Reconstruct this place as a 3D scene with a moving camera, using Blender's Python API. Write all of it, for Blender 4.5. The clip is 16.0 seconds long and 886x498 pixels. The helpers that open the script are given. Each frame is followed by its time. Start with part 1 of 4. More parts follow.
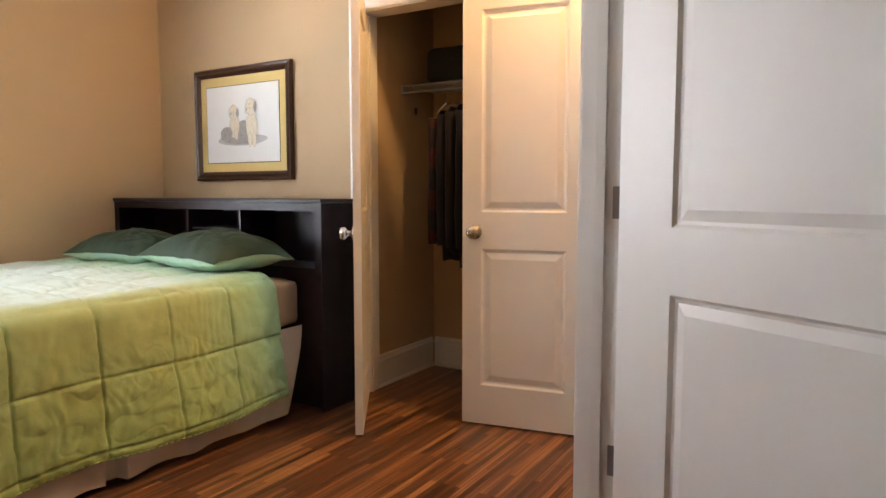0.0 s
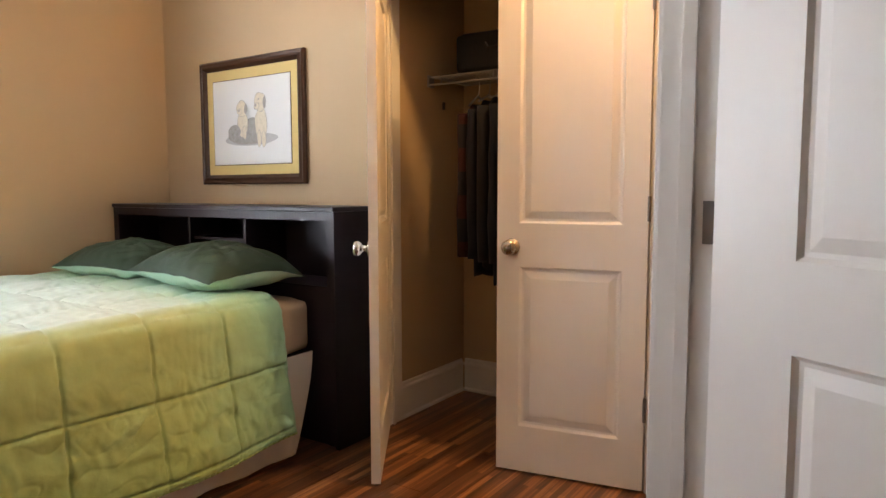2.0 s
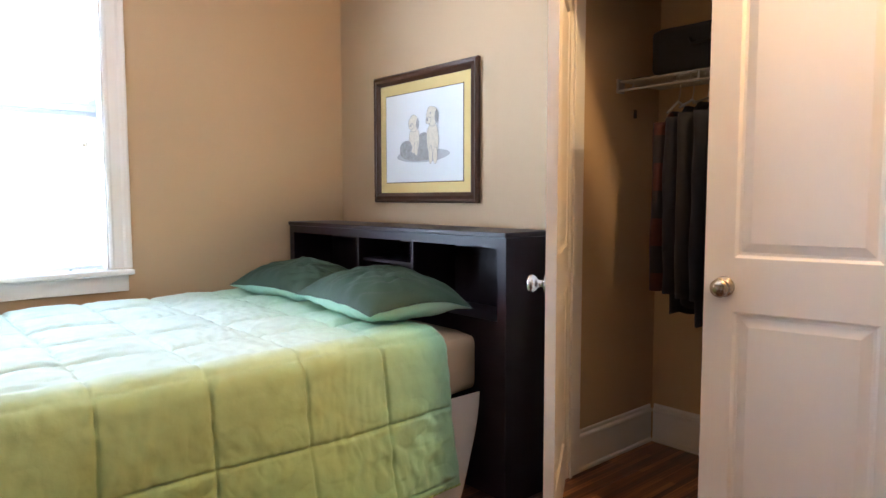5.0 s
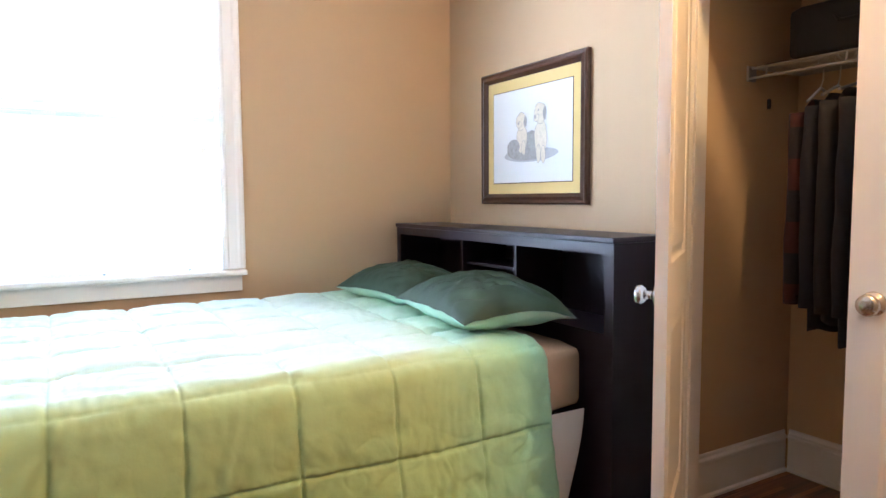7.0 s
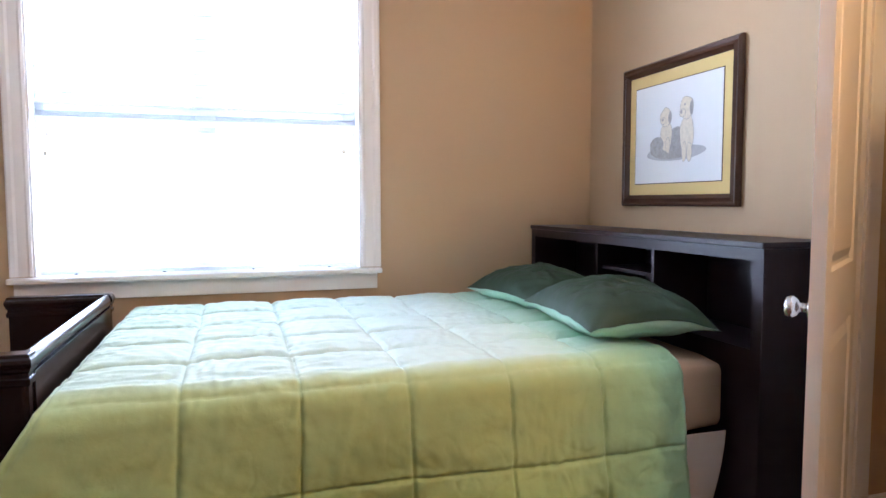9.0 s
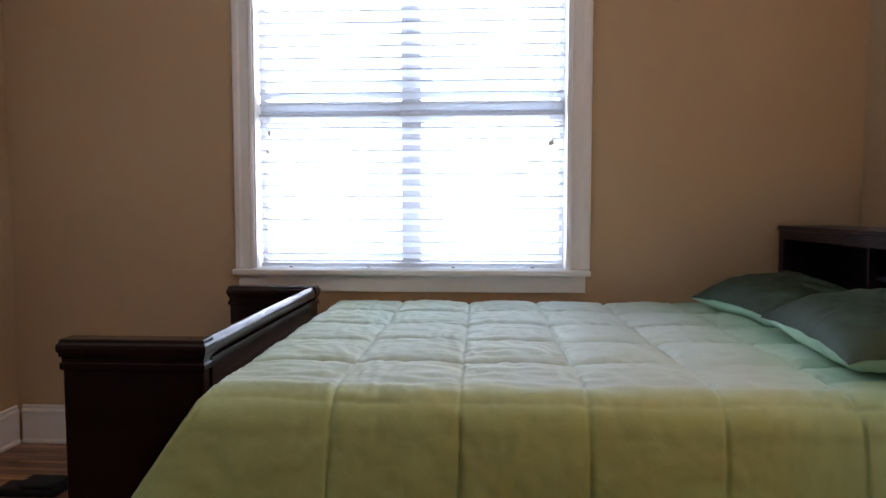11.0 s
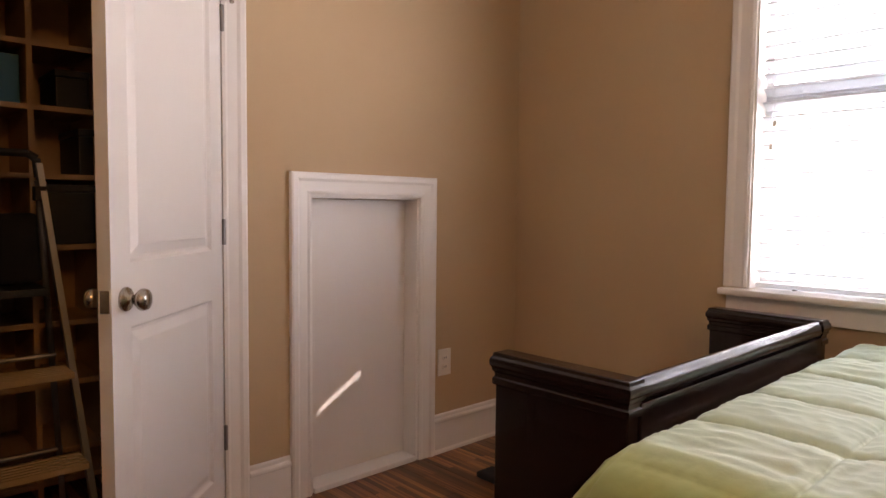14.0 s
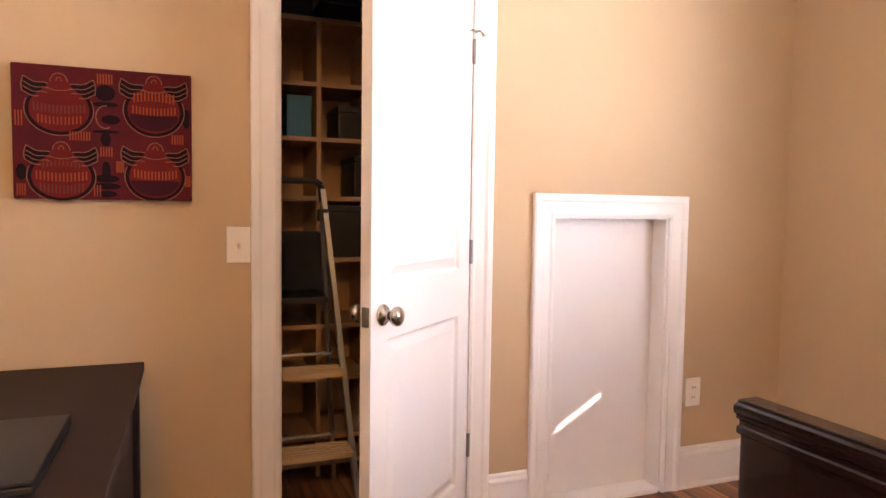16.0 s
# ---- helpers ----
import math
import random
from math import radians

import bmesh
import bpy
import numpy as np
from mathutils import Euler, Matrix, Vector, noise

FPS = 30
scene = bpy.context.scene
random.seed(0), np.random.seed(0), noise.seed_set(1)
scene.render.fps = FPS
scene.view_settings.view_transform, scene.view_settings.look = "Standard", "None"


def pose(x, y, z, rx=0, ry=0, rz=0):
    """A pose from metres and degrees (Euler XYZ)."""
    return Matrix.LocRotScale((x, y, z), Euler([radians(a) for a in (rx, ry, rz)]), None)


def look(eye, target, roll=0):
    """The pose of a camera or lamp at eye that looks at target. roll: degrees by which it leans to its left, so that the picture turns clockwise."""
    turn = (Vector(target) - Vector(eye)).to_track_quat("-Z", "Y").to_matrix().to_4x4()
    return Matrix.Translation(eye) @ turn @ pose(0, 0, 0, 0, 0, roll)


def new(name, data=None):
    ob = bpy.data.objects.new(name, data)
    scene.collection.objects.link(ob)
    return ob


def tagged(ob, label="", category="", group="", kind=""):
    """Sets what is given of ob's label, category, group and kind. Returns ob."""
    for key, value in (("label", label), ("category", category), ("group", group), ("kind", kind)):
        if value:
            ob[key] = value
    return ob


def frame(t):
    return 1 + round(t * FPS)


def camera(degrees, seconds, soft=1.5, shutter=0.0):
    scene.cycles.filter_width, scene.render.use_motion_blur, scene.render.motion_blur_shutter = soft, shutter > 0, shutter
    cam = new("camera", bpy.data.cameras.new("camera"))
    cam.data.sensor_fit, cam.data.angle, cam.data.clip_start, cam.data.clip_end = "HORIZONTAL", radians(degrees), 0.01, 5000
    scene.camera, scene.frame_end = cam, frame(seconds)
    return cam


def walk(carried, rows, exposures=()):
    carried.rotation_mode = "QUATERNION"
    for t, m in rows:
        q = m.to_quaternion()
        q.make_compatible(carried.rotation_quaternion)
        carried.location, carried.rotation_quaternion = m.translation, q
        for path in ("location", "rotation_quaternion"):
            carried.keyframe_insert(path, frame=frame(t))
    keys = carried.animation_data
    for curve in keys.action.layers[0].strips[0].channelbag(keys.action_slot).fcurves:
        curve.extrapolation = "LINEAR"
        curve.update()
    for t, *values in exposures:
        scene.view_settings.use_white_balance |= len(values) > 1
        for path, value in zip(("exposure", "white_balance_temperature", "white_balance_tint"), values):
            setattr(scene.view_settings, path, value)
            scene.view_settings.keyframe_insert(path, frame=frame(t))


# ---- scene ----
cam = camera(67.6, 16.0, soft=1.5)
PATH = [
    (0, (-2.81, -3.825, 1.094), (-1.104, -2.795, 0.925), 0.0),
    (0.5, (-2.71, -3.767, 1.11), (-1.019, -2.714, 0.93), -0.1),
    (1, (-2.62, -3.688, 1.124), (-0.942, -2.616, 0.943), 0.0),
    (1.5, (-2.551, -3.626, 1.128), (-0.876, -2.547, 0.954), 0.0),
    (2, (-2.422, -3.59, 1.135), (-0.767, -2.481, 0.958), -0.1),
    (2.5, (-2.309, -3.567, 1.142), (-0.69, -2.405, 0.966), -0.2),
    (3, (-2.25, -3.538, 1.155), (-0.699, -2.287, 0.985), -0.2),
    (3.5, (-2.216, -3.49, 1.17), (-0.741, -2.149, 1.005), -0.1),
    (4, (-2.197, -3.44, 1.186), (-0.789, -2.029, 1.027), -0.0),
    (6.5, (-2.062, -3.307, 1.202), (-0.939, -1.659, 1.045), -0.4),
    (7, (-2.011, -3.312, 1.207), (-1.004, -1.591, 1.051), -0.4),
    (7.5, (-1.963, -3.33, 1.206), (-1.09, -1.537, 1.053), -0.4),
    (8, (-1.928, -3.349, 1.21), (-1.169, -1.505, 1.058), -0.4),
    (8.2, (-1.924, -3.351, 1.21), (-1.201, -1.493, 1.059), -0.3),
    (10.3, (-1.798, -3.109, 1.141), (-1.532, -1.13, 1.017), -0.0),
    (10.5, (-1.768, -3.09, 1.145), (-1.588, -1.102, 1.021), 0.0),
    (11, (-1.709, -3.036, 1.143), (-1.818, -1.043, 1.019), 0.0),
    (11.5, (-1.703, -2.978, 1.137), (-2.132, -1.028, 1.019), 0.3),
    (12, (-1.706, -2.922, 1.136), (-2.425, -1.059, 1.018), 0.4),
    (12.5, (-1.725, -2.831, 1.119), (-2.653, -1.063, 0.999), 0.6),
    (13, (-1.734, -2.734, 1.126), (-2.81, -1.053, 1.0), 0.7),
    (13.5, (-1.717, -2.659, 1.134), (-2.931, -1.074, 1.013), 0.6),
    (14, (-1.689, -2.591, 1.161), (-3.152, -1.234, 1.036), 0.6),
    (14.5, (-1.672, -2.565, 1.176), (-3.337, -1.463, 1.053), 0.7),
    (15, (-1.659, -2.56, 1.187), (-3.431, -1.64, 1.065), 0.8),
    (15.5, (-1.651, -2.56, 1.204), (-3.479, -1.757, 1.085), 0.8),
    (16, (-1.648, -2.559, 1.228), (-3.512, -1.843, 1.106), 0.8),
]
EXPOSURES = [(0, 0.78, 6500, 16), (3.0, 0.72, 6200, 15), (4.2, 0.84, 5600, 13), (7, 1.3, 5200, 14), (8.2, 1.02, 5200, 17), (10.3, 0.12, 5500, 20), (11, -0.5, 5700, 21), (12, -0.8, 6000, 21), (12.5, -0.82, 6500, 23), (13.5, -0.45, 7000, 27), (14, -0.12, 7200, 29), (14.5, 1.05, 7000, 30), (15, 1.38, 6800, 30), (16, 1.32, 6700, 29)]
walk(cam, [(t, look(eye, target, roll)) for t, eye, target, roll in PATH], EXPOSURES)

# ---- world and light ----
world = bpy.data.worlds.new("sky")
scene.world = world
world.use_nodes = True
wn = world.node_tree.nodes
sky = wn.new("ShaderNodeTexSky")
sky.sky_type = "NISHITA"
sky.sun_disc = False
sky.sun_elevation = radians(19)
sky.sun_rotation = radians(54)
world.node_tree.links.new(sky.outputs[0], wn["Background"].inputs[0])
wn["Background"].inputs[1].default_value = 0.12

sun = bpy.data.lights.new("sun", "SUN")
sun.energy, sun.angle, sun.color = 4.0, radians(0.5), (1.0, 0.93, 0.82)
new("sun", sun).matrix_world = look((4.0, 2.88, 1.72), (0, 0, 0))

window_sky = bpy.data.lights.new("window_daylight", "AREA")
window_sky.shape, window_sky.size, window_sky.size_y = "RECTANGLE", 1.62, 1.5
window_sky.energy, window_sky.color = 118, (0.90, 0.96, 1.0)
new("window_daylight", window_sky).matrix_world = pose(-2.03, 0.30, 1.55, -90, 0, 0)

lamp = bpy.data.lights.new("ceiling_bulb", "POINT")
lamp.energy, lamp.color, lamp.shadow_soft_size = 33, (1.0, 0.60, 0.22), 0.06
new("ceiling_bulb", lamp).location = (-0.27, -2.90, 2.55)

# ---- materials ----
def mat(name, base, rough=0.5, var=0.12, scale=6.0, fine=90.0, bump=0.05, metal=0.0, stretch=(1, 1, 1), coat=0.0, second=None, sheen=0.0, spec=0.5):
    m = bpy.data.materials.new(name)
    m.use_nodes = True
    nt = m.node_tree
    n, l = nt.nodes, nt.links
    b = n["Principled BSDF"]
    tc = n.new("ShaderNodeTexCoord")
    mp = n.new("ShaderNodeMapping")
    mp.inputs["Scale"].default_value = stretch
    l.new(tc.outputs["Object"], mp.inputs["Vector"])
    big, small = n.new("ShaderNodeTexNoise"), n.new("ShaderNodeTexNoise")
    big.inputs["Scale"].default_value, small.inputs["Scale"].default_value = scale, fine
    big.inputs["Detail"].default_value = 4
    l.new(mp.outputs[0], big.inputs["Vector"])
    l.new(mp.outputs[0], small.inputs["Vector"])
    mix = n.new("ShaderNodeMix")
    mix.data_type = "RGBA"
    lo = second or tuple(c * (1 - var) for c in base)
    hi = base if second else tuple(min(1, c * (1 + var)) for c in base)
    mix.inputs["A"].default_value, mix.inputs["B"].default_value = (*lo, 1), (*hi, 1)
    add = n.new("ShaderNodeMath")
    add.operation = "MULTIPLY_ADD"
    add.inputs[1].default_value, add.inputs[2].default_value = 0.35, 0.0
    l.new(small.outputs[0], add.inputs[0])
    add2 = n.new("ShaderNodeMath")
    add2.operation = "MULTIPLY_ADD"
    add2.inputs[1].default_value = 0.65
    l.new(big.outputs[0], add2.inputs[0])
    l.new(add.outputs[0], add2.inputs[2])
    l.new(add2.outputs[0], mix.inputs["Factor"])
    l.new(mix.outputs["Result"], b.inputs["Base Color"])
    b.inputs["Roughness"].default_value, b.inputs["Metallic"].default_value = rough, metal
    b.inputs["Coat Weight"].default_value = coat
    b.inputs["Specular IOR Level"].default_value = spec
    b.inputs["Sheen Weight"].default_value = sheen
    if bump:
        bp = n.new("ShaderNodeBump")
        bp.inputs["Strength"].default_value, bp.inputs["Distance"].default_value = bump, 0.004
        l.new(add2.outputs[0], bp.inputs["Height"])
        l.new(bp.outputs[0], b.inputs["Normal"])
    return m


WALL = mat("wall_paint_tan", (0.49, 0.350, 0.205), 0.75, 0.03, 1.2, 160, 0.10)
CEIL = mat("ceiling_paint", (0.78, 0.75, 0.70), 0.9, 0.03, 2, 120, 0.1)
TRIM = mat("trim_paint_white", (0.78, 0.755, 0.72), 0.38, 0.025, 3, 140, 0.03)
DOORP = mat("door_paint_white", (0.74, 0.705, 0.665), 0.42, 0.03, 2.5, 55, 0.05, stretch=(1, 1, 0.15))
ESPRESSO = mat("espresso_laminate", (0.018, 0.010, 0.014), 0.36, 0.25, 5, 60, 0.03, stretch=(1, 1, 8), spec=0.3)
GLOSSWOOD = mat("glossy_mahogany", (0.016, 0.008, 0.008), 0.24, 0.3, 4, 50, 0.02, stretch=(6, 1, 1), coat=0.25, spec=0.35)
DESKTOP = mat("desk_laminate", (0.022, 0.011, 0.009), 0.62, 0.2, 4, 60, 0.03, stretch=(8, 1, 1), spec=0.2)
NICKEL = mat("satin_nickel", (0.46, 0.42, 0.37), 0.24, 0.05, 20, 200, 0.01, metal=1.0)
HINGE = mat("hinge_steel", (0.24, 0.23, 0.225), 0.45, 0.08, 20, 200, 0.02, metal=1.0)
CHROME = mat("crystal_chrome", (0.58, 0.57, 0.56), 0.22, 0.03, 20, 200, 0.0, metal=1.0)
SHEET = mat("tan_sheet_cotton", (0.50, 0.345, 0.215), 0.9, 0.08, 8, 220, 0.25)
SKIRT = mat("bed_skirt_cotton", (0.66, 0.58, 0.50), 0.9, 0.08, 7, 220, 0.3)
BOXSPRING = mat("box_spring_ticking", (0.70, 0.68, 0.64), 0.9, 0.05, 6, 200, 0.2)
PILLOW = mat("dark_green_sateen", (0.042, 0.068, 0.043), 0.62, 0.2, 7, 200, 0.25, spec=0.2)
PIPING = mat("mint_pillow_underside", (0.48, 0.68, 0.54), 0.7, 0.1, 7, 200, 0.3)
FRAMEWOOD = mat("picture_frame_walnut", (0.055, 0.024, 0.014), 0.28, 0.3, 8, 90, 0.03, stretch=(1, 1, 5), coat=0.3)
MATBOARD = mat("cream_yellow_matboard", (0.66, 0.50, 0.20), 0.85, 0.04, 8, 250, 0.05)
PRINT = mat("print_paper", (0.74, 0.74, 0.73), 0.6, 0.03, 5, 200, 0.0)
SKETCH = mat("sketch_cream", (0.68, 0.61, 0.48), 0.7, 0.35, 60, 200, 0.0)
SKETCHG = mat("sketch_grey", (0.36, 0.34, 0.32), 0.7, 0.5, 50, 200, 0.0)
SKETCHS = mat("sketch_wash", (0.46, 0.46, 0.46), 0.7, 0.3, 40, 200, 0.0)
PLATE = mat("ivory_plastic", (0.76, 0.72, 0.64), 0.35, 0.02, 10, 200, 0.0)
BLACKP = mat("black_plastic", (0.012, 0.012, 0.014), 0.45, 0.2, 15, 200, 0.05)
BLACKC = mat("black_fabric", (0.010, 0.010, 0.013), 0.9, 0.3, 10, 250, 0.3)
NAVY = mat("navy_cloth", (0.007, 0.007, 0.014), 0.9, 0.3, 12, 250, 0.3)
GREYC = mat("charcoal_cloth", (0.012, 0.011, 0.014), 0.9, 0.25, 12, 250, 0.3)
TEAL = mat("teal_card", (0.03, 0.16, 0.25), 0.6, 0.15, 9, 150, 0.05)
SHELFW = mat("shelf_birch", (0.42, 0.26, 0.14), 0.55, 0.18, 4, 60, 0.05, stretch=(1, 6, 1))
ALU = mat("brushed_aluminium", (0.55, 0.55, 0.56), 0.35, 0.06, 9, 200, 0.02, metal=1.0)
TREAD = mat("ladder_tread_tan", (0.50, 0.36, 0.20), 0.6, 0.15, 10, 120, 0.1)
WIRE = mat("white_coated_wire", (0.30, 0.285, 0.27), 0.4, 0.03, 10, 200, 0.0)
SIDING = mat("pale_siding", (0.70, 0.70, 0.68), 0.8, 0.05, 1, 20, 0.05)
ROOFING = mat("grey_roofing", (0.30, 0.30, 0.32), 0.9, 0.1, 2, 30, 0.1)
GRASS = mat("lawn", (0.09, 0.12, 0.05), 0.95, 0.3, 0.3, 6, 0.2)
VINYL = mat("window_vinyl", (0.66, 0.69, 0.73), 0.4, 0.02, 6, 100, 0.0)
RED1 = mat("applique_crimson", (0.125, 0.011, 0.012), 0.85, 0.3, 11, 300, 0.3, second=(0.034, 0.006, 0.013), spec=0.15)
RED2 = mat("applique_scarlet", (0.185, 0.014, 0.008), 0.85, 0.3, 13, 300, 0.3, second=(0.046, 0.006, 0.012), spec=0.15)
ORANGE = mat("applique_orange", (0.30, 0.075, 0.018), 0.85, 0.35, 9, 300, 0.2, second=(0.20, 0.022, 0.015), spec=0.15)
DULLTICK = mat("applique_dull_rose", (0.12, 0.033, 0.026), 0.85, 0.3, 12, 300, 0.2, spec=0.15)
PURPLE = mat("applique_purple", (0.036, 0.006, 0.012), 0.85, 0.3, 15, 300, 0.3, spec=0.15)
TANLINE = mat("applique_tan_line", (0.19, 0.085, 0.050), 0.85, 0.3, 20, 300, 0.2, spec=0.15)
LIME = mat("lime_hem_cotton", (0.38, 0.53, 0.19), 0.75, 0.12, 12, 200, 0.2)
INK = mat("applique_black", (0.014, 0.006, 0.009), 0.9, 0.3, 20, 300, 0.2, spec=0.1)


def glass_mat(name, rough=0.0):
    m = bpy.data.materials.new(name)
    m.use_nodes = True
    b = m.node_tree.nodes["Principled BSDF"]
    b.inputs["Base Color"].default_value = (0.97, 0.99, 0.98, 1)
    b.inputs["Roughness"].default_value = rough
    b.inputs["Transmission Weight"].default_value = 1.0
    b.inputs["IOR"].default_value = 1.45
    return m


GLASS = glass_mat("window_glass")


def slat_mat():
    m = bpy.data.materials.new("white_vinyl_slat")
    m.use_nodes = True
    n, l = m.node_tree.nodes, m.node_tree.links
    b = n["Principled BSDF"]
    b.inputs["Base Color"].default_value = (0.78, 0.79, 0.80, 1)
    b.inputs["Roughness"].default_value = 0.45
    t = n.new("ShaderNodeBsdfTranslucent")
    t.inputs["Color"].default_value = (0.80, 0.85, 0.90, 1)
    mx = n.new("ShaderNodeMixShader")
    mx.inputs[0].default_value = 0.37
    l.new(b.outputs[0], mx.inputs[1])
    l.new(t.outputs[0], mx.inputs[2])
    l.new(mx.outputs[0], n["Material Output"].inputs[0])
    return m


SLAT = slat_mat()


def floor_mat():
    m = bpy.data.materials.new("tigerwood_laminate")
    m.use_nodes = True
    n, l = m.node_tree.nodes, m.node_tree.links
    b = n["Principled BSDF"]
    geo = n.new("ShaderNodeNewGeometry")
    br = n.new("ShaderNodeTexBrick")
    br.offset, br.offset_frequency = 0.37, 2
    br.inputs["Scale"].default_value = 1.0
    br.inputs["Brick Width"].default_value, br.inputs["Row Height"].default_value = 0.54, 0.026
    br.inputs["Mortar Size"].default_value = 0.0004
    br.inputs["Color1"].default_value, br.inputs["Color2"].default_value = (0, 0, 0, 1), (1, 1, 1, 1)
    br.inputs["Mortar"].default_value = (0.2, 0.2, 0.2, 1)
    l.new(geo.outputs["Position"], br.inputs["Vector"])
    mp = n.new("ShaderNodeMapping")
    mp.inputs["Scale"].default_value = (1.3, 70, 1)
    l.new(geo.outputs["Position"], mp.inputs["Vector"])
    g = n.new("ShaderNodeTexNoise")
    g.inputs["Scale"].default_value, g.inputs["Detail"].default_value = 1.5, 6
    l.new(mp.outputs[0], g.inputs["Vector"])
    inf = n.new("ShaderNodeObjectInfo")
    a = n.new("ShaderNodeMath")
    a.operation = "MULTIPLY_ADD"
    a.inputs[1].default_value = 0.40
    l.new(br.outputs["Color"], a.inputs[0])
    a2 = n.new("ShaderNodeMath")
    a2.operation = "MULTIPLY_ADD"
    a2.inputs[1].default_value = 0.85
    l.new(g.outputs[0], a2.inputs[0])
    a3 = n.new("ShaderNodeMath")
    a3.operation = "MULTIPLY_ADD"
    a3.inputs[1].default_value, a3.inputs[2].default_value = 0.10, -0.19
    l.new(inf.outputs["Random"], a3.inputs[0])
    l.new(a3.outputs[0], a2.inputs[2])
    l.new(a2.outputs[0], a.inputs[2])
    cr = n.new("ShaderNodeValToRGB")
    e = cr.color_ramp.elements
    e[0].position, e[0].color = 0.14, (0.030, 0.011, 0.007, 1)
    e[1].position, e[1].color = 0.90, (0.60, 0.28, 0.10, 1)
    mid = e.new(0.5)
    mid.color = (0.165, 0.062, 0.027, 1)
    l.new(a.outputs[0], cr.inputs[0])
    l.new(cr.outputs[0], b.inputs["Base Color"])
    b.inputs["Roughness"].default_value = 0.30
    bp = n.new("ShaderNodeBump")
    bp.inputs["Strength"].default_value, bp.inputs["Distance"].default_value = 0.08, 0.002
    l.new(g.outputs[0], bp.inputs["Height"])
    l.new(bp.outputs[0], b.inputs["Normal"])
    return m


FLOORM = floor_mat()


def quilt_mat():
    """A comforter: mint in the middle, turning lime where it bends over its near edge, mint again at the head, with a
    lime tint growing towards the foot.
    """
    m = bpy.data.materials.new("mint_lime_comforter")
    m.use_nodes = True
    n, l = m.node_tree.nodes, m.node_tree.links
    b = n["Principled BSDF"]
    uv = n.new("ShaderNodeUVMap")
    sep = n.new("ShaderNodeSeparateXYZ")
    l.new(uv.outputs[0], sep.inputs[0])
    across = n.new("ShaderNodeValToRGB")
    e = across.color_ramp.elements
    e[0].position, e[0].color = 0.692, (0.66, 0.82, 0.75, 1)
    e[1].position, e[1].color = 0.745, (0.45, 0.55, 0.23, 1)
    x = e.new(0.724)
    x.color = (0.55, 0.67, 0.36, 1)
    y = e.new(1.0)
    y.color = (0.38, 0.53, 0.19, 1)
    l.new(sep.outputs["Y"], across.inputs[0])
    along = n.new("ShaderNodeValToRGB")
    f = along.color_ramp.elements
    f[0].position, f[0].color = 0.06, (1, 1, 1, 1)
    f[1].position, f[1].color = 0.27, (0, 0, 0, 1)
    l.new(sep.outputs["X"], along.inputs[0])
    mix = n.new("ShaderNodeMix")
    mix.data_type = "RGBA"
    mix.inputs["B"].default_value = (0.36, 0.62, 0.38, 1)
    l.new(along.outputs[0], mix.inputs["Factor"])
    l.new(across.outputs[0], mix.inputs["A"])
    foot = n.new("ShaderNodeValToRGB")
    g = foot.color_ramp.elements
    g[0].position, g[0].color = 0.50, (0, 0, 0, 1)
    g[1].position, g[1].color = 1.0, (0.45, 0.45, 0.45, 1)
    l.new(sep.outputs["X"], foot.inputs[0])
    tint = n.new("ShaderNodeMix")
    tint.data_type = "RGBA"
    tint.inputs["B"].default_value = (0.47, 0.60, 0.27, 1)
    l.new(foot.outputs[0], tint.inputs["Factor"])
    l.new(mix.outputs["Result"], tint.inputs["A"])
    tc = n.new("ShaderNodeTexCoord")
    nz = n.new("ShaderNodeTexNoise")
    nz.inputs["Scale"].default_value, nz.inputs["Detail"].default_value = 22, 6
    l.new(tc.outputs["Object"], nz.inputs["Vector"])
    hs = n.new("ShaderNodeMix")
    hs.data_type, hs.blend_type = "RGBA", "MULTIPLY"
    hs.inputs["Factor"].default_value = 0.12
    l.new(tint.outputs["Result"], hs.inputs["A"])
    l.new(nz.outputs[0], hs.inputs["B"])
    l.new(hs.outputs["Result"], b.inputs["Base Color"])
    b.inputs["Roughness"].default_value = 0.72
    b.inputs["Sheen Weight"].default_value = 0.15
    bp = n.new("ShaderNodeBump")
    bp.inputs["Strength"].default_value, bp.inputs["Distance"].default_value = 0.35, 0.008
    l.new(nz.outputs[0], bp.inputs["Height"])
    l.new(bp.outputs[0], b.inputs["Normal"])
    return m


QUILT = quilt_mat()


def plaid_mat():
    m = bpy.data.materials.new("red_plaid_flannel")
    m.use_nodes = True
    n, l = m.node_tree.nodes, m.node_tree.links
    b = n["Principled BSDF"]
    tc = n.new("ShaderNodeTexCoord")
    ck = n.new("ShaderNodeTexChecker")
    ck.inputs["Scale"].default_value = 9
    ck.inputs["Color1"].default_value, ck.inputs["Color2"].default_value = (0.045, 0.010, 0.009, 1), (0.012, 0.009, 0.012, 1)
    l.new(tc.outputs["Object"], ck.inputs["Vector"])
    l.new(ck.outputs[0], b.inputs["Base Color"])
    b.inputs["Roughness"].default_value = 0.95
    return m


PLAID = plaid_mat()


# ---- mesh helpers ----
def box(bm, x0, x1, y0, y1, z0, z1, bevel=0.0):
    vs = [bm.verts.new((x, y, z)) for x in (x0, x1) for y in (y0, y1) for z in (z0, z1)]
    fs = [bm.faces.new([vs[i] for i in q]) for q in ((0, 1, 3, 2), (4, 6, 7, 5), (0, 4, 5, 1), (2, 3, 7, 6), (0, 2, 6, 4), (1, 5, 7, 3))]
    if bevel:
        bmesh.ops.bevel(bm, geom=list({e for f in fs for e in f.edges}), offset=bevel, segments=2, affect="EDGES", profile=0.6)
    return bm


